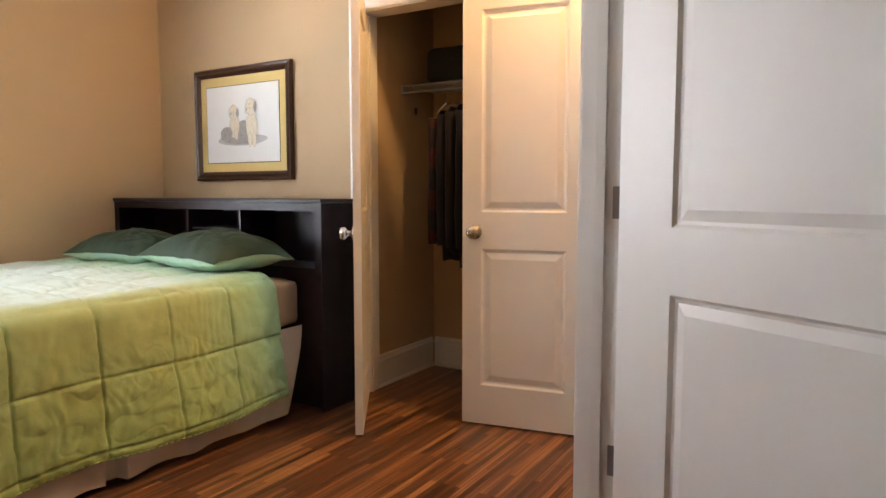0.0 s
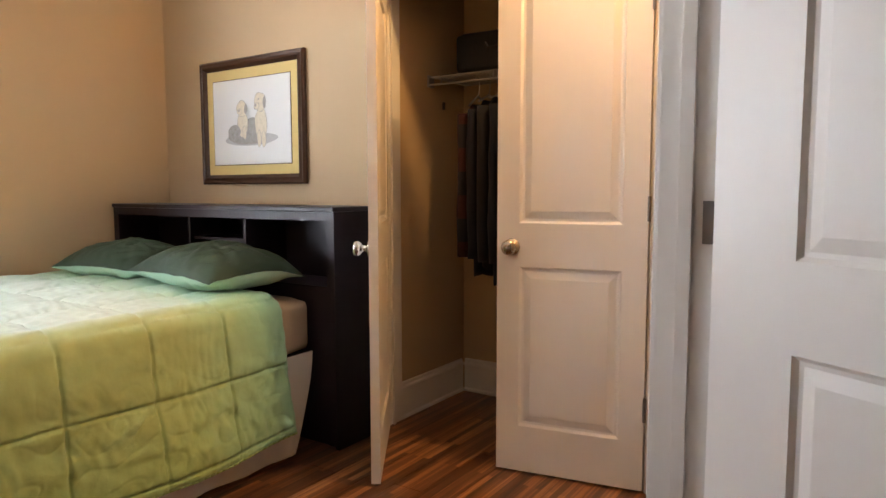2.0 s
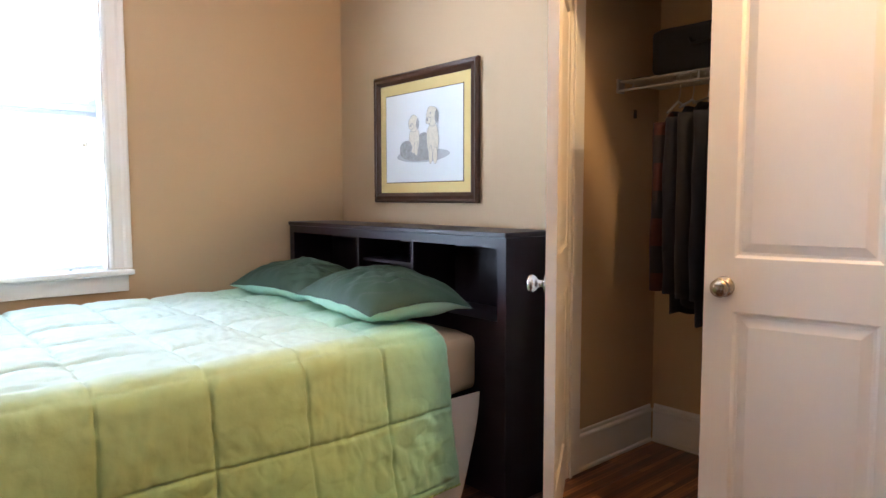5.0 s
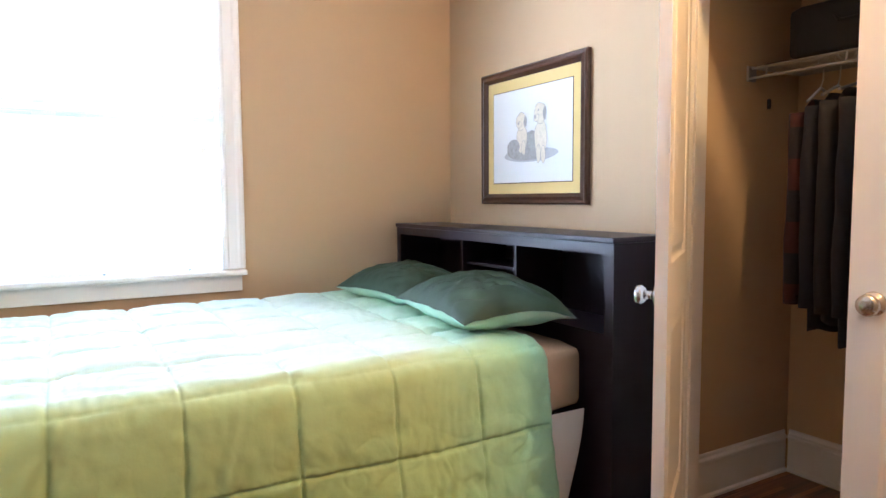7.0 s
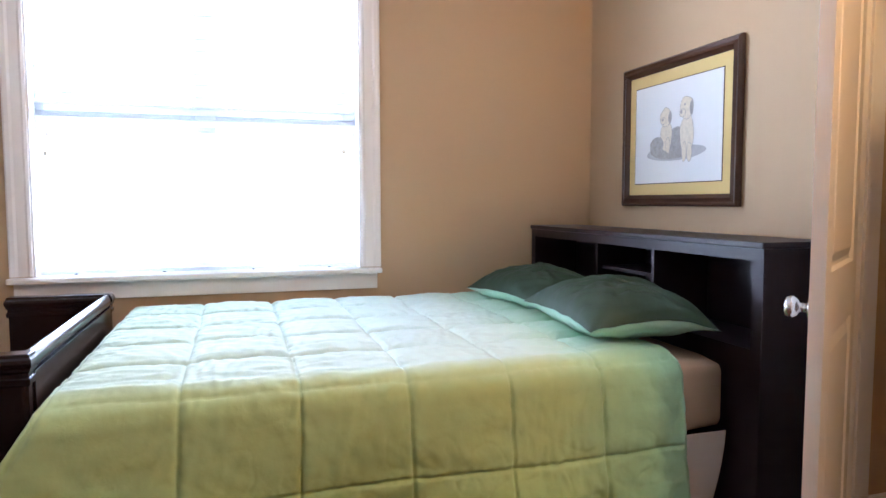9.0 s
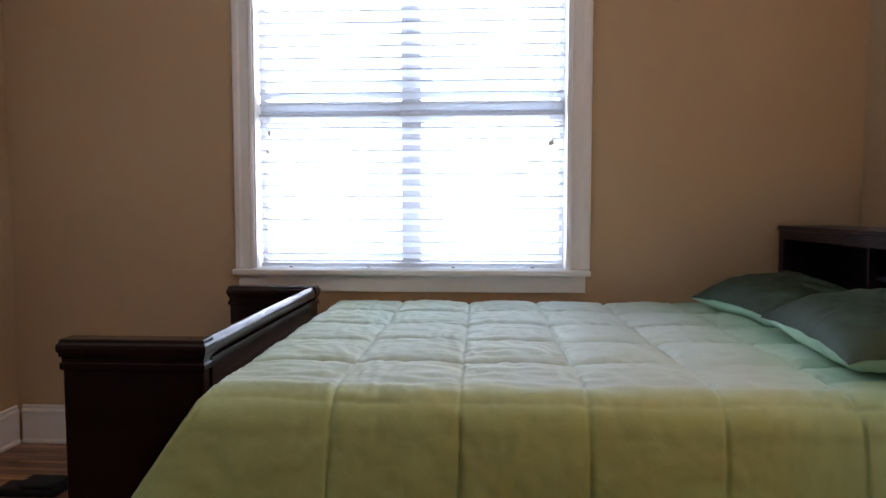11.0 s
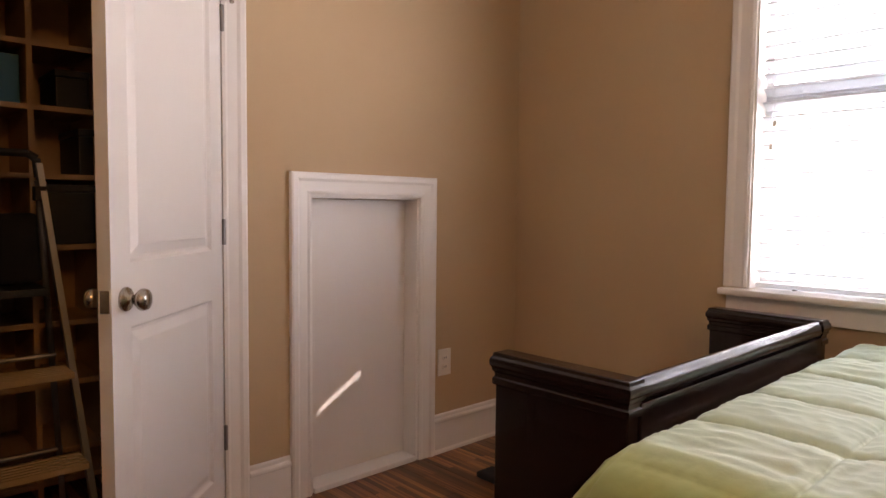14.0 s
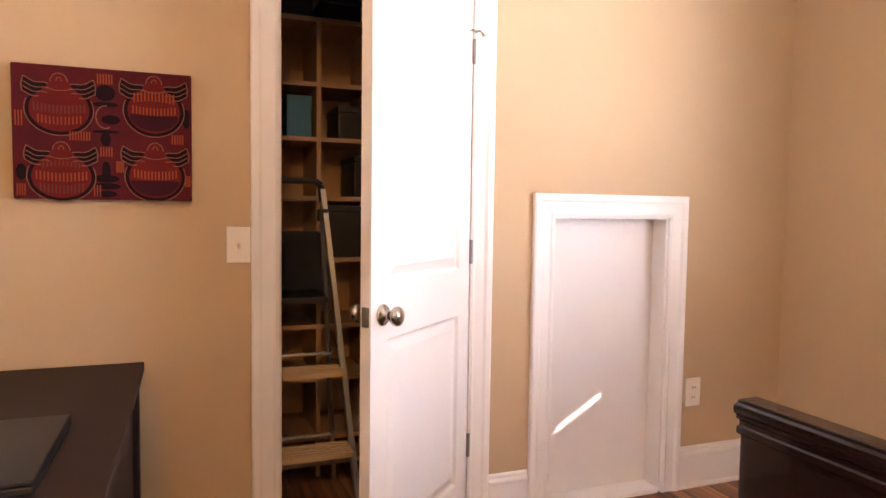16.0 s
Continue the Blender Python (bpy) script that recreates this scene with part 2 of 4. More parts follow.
def boxes(*args, bevel=0.0):
    bm = bmesh.new()
    for a in args:
        t = bmesh.new()
        box(t, *a, bevel=bevel)
        me = bpy.data.meshes.new("t")
        t.to_mesh(me)
        bm.from_mesh(me)
        bpy.data.meshes.remove(me)
        t.free()
    return bm


def shape(name, bm, material, smooth=False):
    bmesh.ops.recalc_face_normals(bm, faces=bm.faces)
    me = bpy.data.meshes.new(name)
    bm.to_mesh(me)
    bm.free()
    me.materials.append(material)
    if smooth:
        me.shade_smooth()
    return me


def part(name, bm, material, parent, label="", smooth=False):
    ob = new(name, shape(name, bm, material, smooth))
    ob.parent = parent
    if label:
        ob["label"] = label
    return ob


def thing(name, label, category, group="", kind="", at=None):
    ob = new(name)
    ob.empty_display_size = 0.1
    if at is not None:
        ob.matrix_world = at
    return tagged(ob, label, category, group, kind)


def solid(name, bm, material, label, category, kind="", smooth=False, group=""):
    return tagged(new(name, shape(name, bm, material, smooth)), label, category, group, kind)


def lathe(profile, axis=2, segs=28):
    """Turns rows of (radius, height) round an axis through the origin."""
    bm = bmesh.new()
    rings = []
    for r, h in profile:
        ring = []
        for k in range(segs):
            a = 2 * math.pi * k / segs
            p = [r * math.cos(a), r * math.sin(a), h]
            p = p[-(axis + 1) % 3:] + p[:-(axis + 1) % 3] if axis != 2 else p
            ring.append(bm.verts.new(p))
        rings.append(ring)
    for a, b in zip(rings, rings[1:]):
        for k in range(segs):
            bm.faces.new((a[k], a[(k + 1) % segs], b[(k + 1) % segs], b[k]))
    bm.faces.new(rings[0])
    bm.faces.new(rings[-1])
    return bm


def rod(bm, a, b, r, segs=10):
    a, b = Vector(a), Vector(b)
    q = (b - a).to_track_quat("Z", "Y").to_matrix()
    ends = []
    for c in (a, b):
        ends.append([bm.verts.new(c + q @ Vector((r * math.cos(2 * math.pi * k / segs), r * math.sin(2 * math.pi * k / segs), 0))) for k in range(segs)])
    for k in range(segs):
        bm.faces.new((ends[0][k], ends[0][(k + 1) % segs], ends[1][(k + 1) % segs], ends[1][k]))
    bm.faces.new(ends[0])
    bm.faces.new(ends[1])
    return bm


def tube(points, r, segs=8):
    bm = bmesh.new()
    for a, b in zip(points, points[1:]):
        rod(bm, a, b, r, segs)
    return bm


def loft(bm, rows, close=False):
    """Skins rows of places, each row of the same length."""
    vs = [[bm.verts.new(p) for p in row] for row in rows]
    for a, b in zip(vs, vs[1:]):
        for k in range(len(a) - (0 if close else 1)):
            bm.faces.new((a[k], a[(k + 1) % len(a)], b[(k + 1) % len(a)], b[k]))
    return vs


# ---- plan ----
WEST, NORTH, SOUTH, HALL = -3.955, 0.03, -3.18, -3.30   # inner faces; HALL is the south wall's far face
HEIGHT = 2.62


def on_east(u, z, n):
    return (-n, u, z)


def on_west(u, z, n):
    return (WEST + n, u, z)


def on_north(u, z, n):
    return (u, NORTH - n, z)


def on_south(u, z, n):
    return (u, SOUTH + n, z)


def on_hall(u, z, n):
    return (u, HALL - n, z)


def wall(name, along, at0, at1, start, end, openings, label, top=HEIGHT):
    """A wall with thickness, cut by openings (from, to, bottom, top)."""
    pieces, u = [], start
    for a, b, z0, z1 in sorted(openings):
        pieces.append((u, a, 0, top))
        if z0 > 0:
            pieces.append((a, b, 0, z0))
        pieces.append((a, b, z1, top))
        u = b
    pieces.append((u, end, 0, top))
    bm = boxes(*[(a, b, at0, at1, z0, z1) if along == "x" else (at0, at1, a, b, z0, z1) for a, b, z0, z1 in pieces])
    bmesh.ops.remove_doubles(bm, verts=bm.verts, dist=0.0005)
    return solid(name, bm, WALL, label, "wall", "structure")


wall("wall_east", "y", 0.0, 0.12, -4.2, 0.15, [(-2.89, -1.625, 0, 2.045)], "tan painted wall with a double closet doorway")
wall("wall_north", "x", NORTH, NORTH + 0.14, -5.1, 0.0, [(-2.77, -1.295, 0.85, 2.25)], "tan painted wall around a large window")
wall("wall_west", "y", WEST - 0.12, WEST, -5.3, NORTH, [(-1.21, -0.635, 0, 1.210), (-2.285, -1.555, 0, 2.045)], "tan painted wall with a storage doorway and a low hatch")
wall("wall_south", "x", HALL, SOUTH, WEST, 0.0, [(-2.82, -0.958, 0, 2.06)], "tan painted wall with a wide entry doorway")
wall("wall_hall", "x", -5.42, -5.3, -4.1, 0.12, [], "plain wall that closes the hall")
wall("wall_hall_east", "y", 0.0, 0.12, -5.3, -4.2, [], "plain wall that closes the hall's end")
wall("wall_closet_side", "x", -1.625, -1.50, 0.12, 0.84, [], "tan side wall inside the closet")
wall("wall_closet_south", "x", -3.12, -3.0, 0.12, 0.84, [], "tan side wall inside the closet")
wall("wall_closet_back", "y", 0.72, 0.84, -3.0, -1.62, [], "tan back wall inside the closet")
wall("wall_storage_back", "y", -5.1, -4.98, -3.0, 0.03, [], "dim back wall of the storage room")
wall("wall_storage_south", "x", -3.1, -3.0, -4.98, WEST - 0.12, [], "dim side wall of the storage room")
wall("wall_storage_north", "x", -1.40, -1.30, -4.98, WEST - 0.12, [], "dim side wall of the storage room")
solid("ceiling", boxes((-5.1, 0.84, -5.42, 0.17, HEIGHT, HEIGHT + 0.12)), CEIL, "plain white painted ceiling", "ceiling", "structure")

# ---- trim ----
CASING = ((0.0, 0.0), (0.0, 0.012), (0.010, 0.016), (0.018, 0.013), (0.050, 0.015), (0.060, 0.021), (0.075, 0.021), (0.082, 0.017), (0.082, 0.0))
BOARD = ((0.0, 0.0), (0.020, 0.0), (0.020, 0.012), (0.014, 0.020), (0.014, 0.145), (0.019, 0.150), (0.018, 0.160), (0.010, 0.168), (0.010, 0.180), (0.005, 0.186), (0.0, 0.186))


def casing(name, on, u0, u1, z1, label, wide=1.0, deep=1.0):
    """Moulded casing round three sides of a doorway."""
    bm = bmesh.new()
    rows = []
    for o, d in CASING:
        o, d = o * wide, d * deep
        rows.append([on(u0 - o, 0, d), on(u0 - o, z1 + o, d), on(u1 + o, z1 + o, d), on(u1 + o, 0, d)])
    loft(bm, rows)
    return solid(name, bm, TRIM, label, "trim", "structure")


def baseboard(on, runs, label):
    bm = bmesh.new()
    for a, b in runs:
        vs = loft(bm, [[on(u, z, n) for n, z in BOARD] for u in (a, b)])
        bm.faces.new(vs[0])
        bm.faces.new(vs[1])
    return solid("baseboard", bm, TRIM, label, "baseboard", "structure")


def jamb(name, along, at0, at1, a, b, top, label, t=0.018, stop=None):
    """The lining of an opening, with its stop."""
    if along == "y":
        rows = [(at0, at1, a, a + t, 0, top - t), (at0, at1, b - t, b, 0, top - t), (at0, at1, a, b, top - t, top)]
        if stop:
            rows += [(*stop, a + t, a + t + 0.011, 0, top - t - 0.011), (*stop, b - t - 0.011, b - t, 0, top - t - 0.011)]
    else:
        rows = [(a, a + t, at0, at1, 0, top - t), (b - t, b, at0, at1, 0, top - t), (a, b, at0, at1, top - t, top)]
        if stop:
            rows += [(a + t, a + t + 0.011, *stop, 0, top - t - 0.011), (b - t - 0.011, b - t, *stop, 0, top - t - 0.011)]
    return solid(name, boxes(*rows, bevel=0.0015), TRIM, label, "trim", "structure")


casing("closet_casing", on_east, -2.88, -1.635, 2.035, "white moulded casing round the closet doorway", 0.9)
jamb("closet_jamb", "y", -0.002, 0.122, -2.892, -1.623, 2.047, "white lining of the closet doorway", stop=(0.045, 0.06))
casing("storage_casing", on_west, -2.275, -1.565, 2.035, "white moulded casing round the storage doorway", 1.1)
jamb("storage_jamb", "y", WEST - 0.122, WEST + 0.002, -2.287, -1.553, 2.047, "white lining of the storage doorway", stop=(WEST - 0.07, WEST - 0.05))
casing("hatch_casing", on_west, -1.205, -0.640, 1.202, "white moulded casing round the low hatch", 1.12, 1.15)
jamb("hatch_jamb", "y", WEST - 0.122, WEST + 0.002, -1.212, -0.633, 1.212, "white lining of the low hatch")
solid("hatch_sill", boxes((WEST - 0.122, WEST + 0.012, -1.19, -0.655, 0, 0.022), bevel=0.003), TRIM, "white sill board at the foot of the hatch", "trim", "structure")
casing("entry_casing", on_south, -2.81, -0.965, 2.05, "white moulded casing round the entry doorway", 0.9)
casing("entry_casing_hall", on_hall, -2.81, -0.965, 2.05, "white moulded casing on the hall side", 0.9)
jamb("entry_jamb", "x", HALL - 0.002, SOUTH + 0.002, -2.822, -0.956, 2.062, "white lining of the entry doorway", stop=(-3.252, -3.222))
baseboard(on_east, [(-1.555, 0.01), (-3.16, -2.965)], "tall white moulded baseboard")
baseboard(on_west, [(-0.545, 0.01), (-1.472, -1.30), (-3.16, -2.37)], "tall white moulded baseboard")
baseboard(on_north, [(-3.93, -0.02)], "tall white moulded baseboard")
baseboard(on_south, [(-3.93, -2.89), (-0.91, -0.02)], "tall white moulded baseboard")
baseboard(lambda u, z, n: (u, -1.62 - n, z), [(0.122, 0.70)], "white baseboard inside the closet")
baseboard(lambda u, z, n: (0.72 - n, u, z), [(-3.0, -1.64)], "white baseboard along the closet's back")

# ---- hatch panel ----
hatch = thing("hatch_panel", "flat white painted hatch panel set back in its frame", "hatch", kind="structure")
part("panel", boxes((WEST - 0.106, WEST - 0.083, -1.192, -0.652, 0.024, 1.191), bevel=0.002), DOORP, hatch)
part("finger_pull", boxes((WEST - 0.083, WEST - 0.079, -1.155, -1.135, 0.56, 0.60), bevel=0.002), DOORP, hatch)


# ---- doors ----
def door_leaf(name, w, m, label, stile=0.09, far=None, h=2.025, knob=0.0, hinge_side=1, knob_mat=None):
    """A moulded two-panel leaf from its hinge edge at x = 0; hinge knuckles on the y = 0 face for hinge_side 1."""
    d = thing(name, label, "door", kind="structure", at=m)
    t = 0.035
    bm = bmesh.new()
    for side in (0, 1):
        yy = lambda depth: -depth if side == 0 else -t + depth
        us, zs = (0.0, stile, w - (far or stile), w), (0.0, 0.185, 0.825, 0.995, h - 0.125, h)
        grid = {(i, j): bm.verts.new((us[i], yy(0), zs[j])) for i in range(4) for j in range(6)}
        for i in range(3):
            for j in range(5):
                c = [grid[i, j], grid[i + 1, j], grid[i + 1, j + 1], grid[i, j + 1]]
                if i == 1 and j in (1, 3):
                    last = c
                    for inset, depth in ((0.009, 0.010), (0.018, 0.0115), (0.046, 0.002)):
                        ring = [bm.verts.new((u, yy(depth), z)) for u, z in ((us[1] + inset, zs[j] + inset), (us[2] - inset, zs[j] + inset), (us[2] - inset, zs[j + 1] - inset), (us[1] + inset, zs[j + 1] - inset))]
                        for k in range(4):
                            bm.faces.new((last[k], last[(k + 1) % 4], ring[(k + 1) % 4], ring[k]))
                        last = ring
                    bm.faces.new(last)
                else:
                    bm.faces.new(c)
    loft(bm, [[(0, y, 0), (w, y, 0), (w, y, h), (0, y, h)] for y in (0, -t)], close=True)
    bmesh.ops.remove_doubles(bm, verts=bm.verts, dist=0.0004)
    slab = part("slab", bm, DOORP, d)
    slab.location.z = 0.012
    y0 = 0.0 if hinge_side == 1 else -t
    s = 1 if hinge_side == 1 else -1
    for z in (0.324, 1.067, 1.81):
        hb = bmesh.new()
        rod(hb, (-0.003, y0 + s * 0.006, z - 0.045), (-0.003, y0 + s * 0.006, z + 0.045), 0.0065)
        box(hb, -0.002, 0.0005, y0 - s * 0.030, y0 + s * 0.004, z - 0.044, z + 0.044)
        part("hinge", hb, HINGE, d, "satin steel hinge")
    if knob:
        prof = ((0.032, 0.0), (0.033, 0.004), (0.030, 0.009), (0.014, 0.012), (0.012, 0.030), (0.020, 0.034), (0.0285, 0.044), (0.0295, 0.052), (0.026, 0.061), (0.014, 0.066), (0.002, 0.067))
        for y, sg in ((0.0, 1), (-t, -1)):
            if knob == 1 and sg != (1 if hinge_side == 1 else -1):
                continue
            k = part("knob", lathe(prof), knob_mat or NICKEL, d, "round satin nickel knob", True)
            k.matrix_local = pose(w - 0.062, y, 0.914, -90 * sg, 0, 0)
        if knob == 1:
            return d
        lp = boxes((w - 0.001, w + 0.0015, -0.030, -0.005, 0.885, 0.943))
        part("latch_plate", lp, NICKEL, d)
    return d


def facing(x, y, dx, dy):
    """Pose at a hinge with the leaf running along (dx, dy)."""
    return pose(x, y, 0, 0, 0, math.degrees(math.atan2(dy, dx)))


door_leaf("door_1", 0.636, facing(0.0, -1.662, -0.523, -0.365), "white moulded closet door leaf standing open", knob=1, hinge_side=0, knob_mat=CHROME)
door_leaf("door_2", 0.572, facing(-0.030, -2.878, -0.105, 0.565), "white moulded closet door leaf standing ajar", knob=1, hinge_side=1)
door_leaf("door_3", 0.69, facing(-3.935, -1.574, 0.682, -0.731), "white moulded storage room door standing half open", knob=2, hinge_side=1)
door_leaf("door_4", 0.90, facing(-0.978, -3.318, -0.49, -0.87), "white moulded entry door leaf swung open", stile=0.182, far=0.11, hinge_side=1)
for z in (0.324, 1.067, 1.81):
    solid("jamb_hinge_plate", boxes((-0.9765, -0.9735, -3.303, -3.272, z - 0.045, z + 0.045), bevel=0.001), HINGE, "satin steel hinge plate let into the entry jamb", "hinge", "structure")
solid("strike_plate", boxes((WEST - 0.045, WEST - 0.018, -2.2695, -2.2675, 0.885, 0.945), bevel=0.0008), HINGE, "satin steel strike plate let into the storage jamb", "strike plate", "structure")
stop = thing("hinge_pin_stop", "small nickel hinge pin door stop on the storage door", "door stop")
part("arm", tube([(-3.925, -1.60, 1.872), (-3.905, -1.59, 1.880), (-3.90, -1.575, 1.872), (-3.905, -1.56, 1.880), (-3.925, -1.535, 1.872)], 0.004), NICKEL, stop)
part("tip", lathe(((0.003, 0), (0.008, 0.002), (0.008, 0.010), (0.003, 0.012)), segs=12), NICKEL, stop).location = (-3.925, -1.535, 1.864)

# ---- window ----
win = thing("window_1", "white double-hung window with moulded casing, stool and apron", "window", kind="structure")
WX0, WX1, WZ0, WZ1 = -2.77, -1.295, 0.85, 2.25
bm = bmesh.new()
rows = []
for o, d in CASING:
    rows.append([on_north(u, z, d) for u, z in ((WX0 + 0.006 - o * 1.1, WZ0 + 0.012), (WX0 + 0.006 - o * 1.1, WZ1 - 0.006 + o), (WX1 - 0.006 + o * 1.2, WZ1 - 0.006 + o), (WX1 - 0.006 + o * 1.2, WZ0 + 0.012))])
loft(bm, rows)
part("window_casing", bm, TRIM, win)
part("window_stool", boxes((-2.858, -1.204, NORTH - 0.062, NORTH + 0.09, 0.832, 0.858), bevel=0.008), TRIM, win)
part("window_apron", boxes((-2.840, -1.222, NORTH - 0.018, NORTH, 0.752, 0.831), bevel=0.004), TRIM, win)
part("window_lining", boxes((WX0, WX0 + 0.014, NORTH - 0.001, NORTH + 0.09, 0.859, WZ1), (WX1 - 0.014, WX1, NORTH - 0.001, NORTH + 0.09, 0.859, WZ1), (WX0, WX1, NORTH - 0.001, NORTH + 0.09, WZ1 - 0.014, WZ1 + 0.001)), TRIM, win)
FY0, FY1 = NORTH + 0.092, NORTH + 0.142
part("window_frame", boxes((WX0, WX0 + 0.04, FY0, FY1, WZ0, WZ1), (WX1 - 0.04, WX1, FY0, FY1, WZ0, WZ1), (WX0 + 0.04, WX1 - 0.04, FY0, FY1, WZ1 - 0.04, WZ1), (WX0 + 0.04, WX1 - 0.04, FY0, FY1, WZ0, WZ0 + 0.045)), VINYL, win)
part("mullion", boxes((-2.080, -1.985, FY0 - 0.006, FY1 + 0.002, WZ0 + 0.04, WZ1 - 0.04), bevel=0.004), VINYL, win)
for u0, u1 in ((WX0 + 0.04, -2.081), (-1.984, WX1 - 0.04)):
    part("sash_rail", boxes((u0, u1, FY0 - 0.014, FY0 + 0.026, 1.540, 1.592), bevel=0.003), VINYL, win, "lower sash's top rail")
    part("sash_rail", boxes((u0, u1, FY0 - 0.008, FY1 - 0.002, 1.594, 1.648), bevel=0.003), VINYL, win, "upper sash's bottom rail")
    for z0, z1, y in ((0.896, 1.546, FY0 + 0.015), (1.639, 2.209, FY0 + 0.036)):
        pane = part("pane", boxes((u0, u1, y, y + 0.004, z0, z1)), GLASS, win)
        pane.visible_shadow = False

# ---- blind ----
blind = thing("venetian_blind", "white faux wood venetian blind lowered over the window", "blind")
BX0, BX1, BY = -2.742, -1.322, NORTH + 0.042


def slat_mesh(twist_end=None, lift=0.0, tilt=31, w=0.052):
    """One slightly crowned slat; its end may be twisted flatter."""
    bm = bmesh.new()
    rows = []
    for i in range(25):
        u = BX0 + (BX1 - BX0) * i / 24
        a = tilt
        if twist_end is not None:
            bend = min(1, max(0, (0.42 - (u - BX0)) / 0.06))
            a = tilt + (twist_end - tilt) * bend
        c, s = math.cos(radians(a)), math.sin(radians(a))
        top, low = [], []
        for k in range(5):
            v = (k / 4 - 0.5) * w
            crown = 0.0025 * (1 - (v / (w / 2)) ** 2)
            for lst, h in ((top, crown + 0.0014), (low, crown - 0.0014)):
                lst.append((u, v * c + h * s, -v * s + h * c + (lift * bend if twist_end is not None else 0)))
        rows.append(top + low[::-1])
    vs = loft(bm, rows, close=True)
    bm.faces.new(vs[0])
    bm.faces.new(vs[-1])
    return shape("slat", bm, SLAT, True)


plain, loose = slat_mesh(), slat_mesh(-5, 0.013)
for i in range(24):
    z = 0.918 + 0.0535 * i
    s = new("slat", loose if i == 2 else plain)
    s.parent, s.location = blind, (0, BY, z)
    s.rotation_euler = (radians(random.uniform(-0.5, 0.5)), 0, 0)
part("bottom_rail", boxes((BX0, BX1, BY - 0.026, BY + 0.026, 0.866, 0.884), bevel=0.004), SLAT, blind)
part("head_rail", boxes((BX0, BX1, BY - 0.028, BY + 0.028, 2.185, 2.232), bevel=0.003), SLAT, blind)
for u in (-2.60, -2.23, -1.83, -1.46):
    lad = bmesh.new()
    rod(lad, (u, BY - 0.0245, 0.875), (u, BY - 0.0245, 2.19), 0.0009, 5)
    rod(lad, (u, BY + 0.0245, 0.875), (u, BY + 0.0245, 2.19), 0.0009, 5)
    part("ladder_cord", lad, SLAT, blind)
    part("cord_plug", lathe(((0.002, -0.006), (0.009, -0.005), (0.009, 0.0), (0.002, 0.001)), segs=12), BLACKP, blind).location = (u, BY - 0.018, 0.868)
for u, z in ((-2.690, 1.50), (-2.700, 1.415), (-1.375, 1.452), (-1.388, 1.448)):
    part("pull_cord", rod(bmesh.new(), (u, BY - 0.034, z), (u, BY - 0.034, 2.19), 0.0010, 6), SLAT, blind)
    part("tassel", lathe(((0.002, 0.022), (0.006, 0.018), (0.008, 0.0), (0.003, -0.003)), segs=12), PLATE, blind, smooth=True).location = (u, BY - 0.034, z - 0.02)

# ---- bed ----
bed = thing("bed", "queen mattress and box spring with tan sheet and pale skirt", "bed")


def soft_block(x0, x1, y0, y1, z0, z1, r, wob=0.004, seed=0.0):
    bm = bmesh.new()
    box(bm, x0, x1, y0, y1, z0, z1)
    bmesh.ops.subdivide_edges(bm, edges=bm.edges, cuts=11, use_grid_fill=True)
    for v in bm.verts:
        c = Vector((min(max(v.co.x, x0 + r), x1 - r), min(max(v.co.y, y0 + r), y1 - r), min(max(v.co.z, z0 + r), z1 - r)))
        d = v.co - c
        if d.length > 1e-6:
            v.co = c + d.normalized() * r
        v.co += Vector((1, 1, 0.6)) * wob * noise.noise(v.co * 7 + Vector((seed, 0, 0)))
    return bm


part("mattress", soft_block(-2.39, -0.365, -1.520, -0.05, 0.428, 0.676, 0.05, 0.009), SHEET, bed, "mattress in a tan cotton sheet", True)
part("box_spring", soft_block(-2.385, -0.50, -1.49, -0.055, 0.20, 0.434, 0.012, 0.002), BOXSPRING, bed, "white box spring", True)


def skirt():
    """Pleated skirt hanging round the near side and the foot."""
    bm = bmesh.new()
    rows = []
    for j in range(9):
        v = j / 8
        row = []
        for i in range(181):
            s = i / 180 * 2.02
            x = -0.375 - s - 0.13 * v ** 1.4 * math.exp(-s * 2.6)
            pleat = 0.016 * math.sin(s * 21) * v + 0.012 * noise.noise(Vector((s * 5, v * 2, 3)))
            notch = 0.05 * v if 0.98 < s < 1.05 else 0
            row.append((x, -1.518 - 0.012 - pleat * v - 0.02 * v + notch, 0.437 - v * (0.417 + 0.012 * noise.noise(Vector((s * 6, 0, 9))))))
        rows.append(row)
    loft(bm, rows)
    return bm


part("bed_skirt", skirt(), SKIRT, bed, "pale pleated bed skirt", True)
for x in (-0.5, -2.25):
    for y in (-1.40, -0.16):
        part("leg", boxes((x - 0.02, x + 0.02, y - 0.02, y + 0.02, 0.0, 0.20), bevel=0.004), BLACKP, bed)

# ---- comforter ----
HEAD, FOOT, SEAM = -0.565, -2.365, 0.298


HEM = []


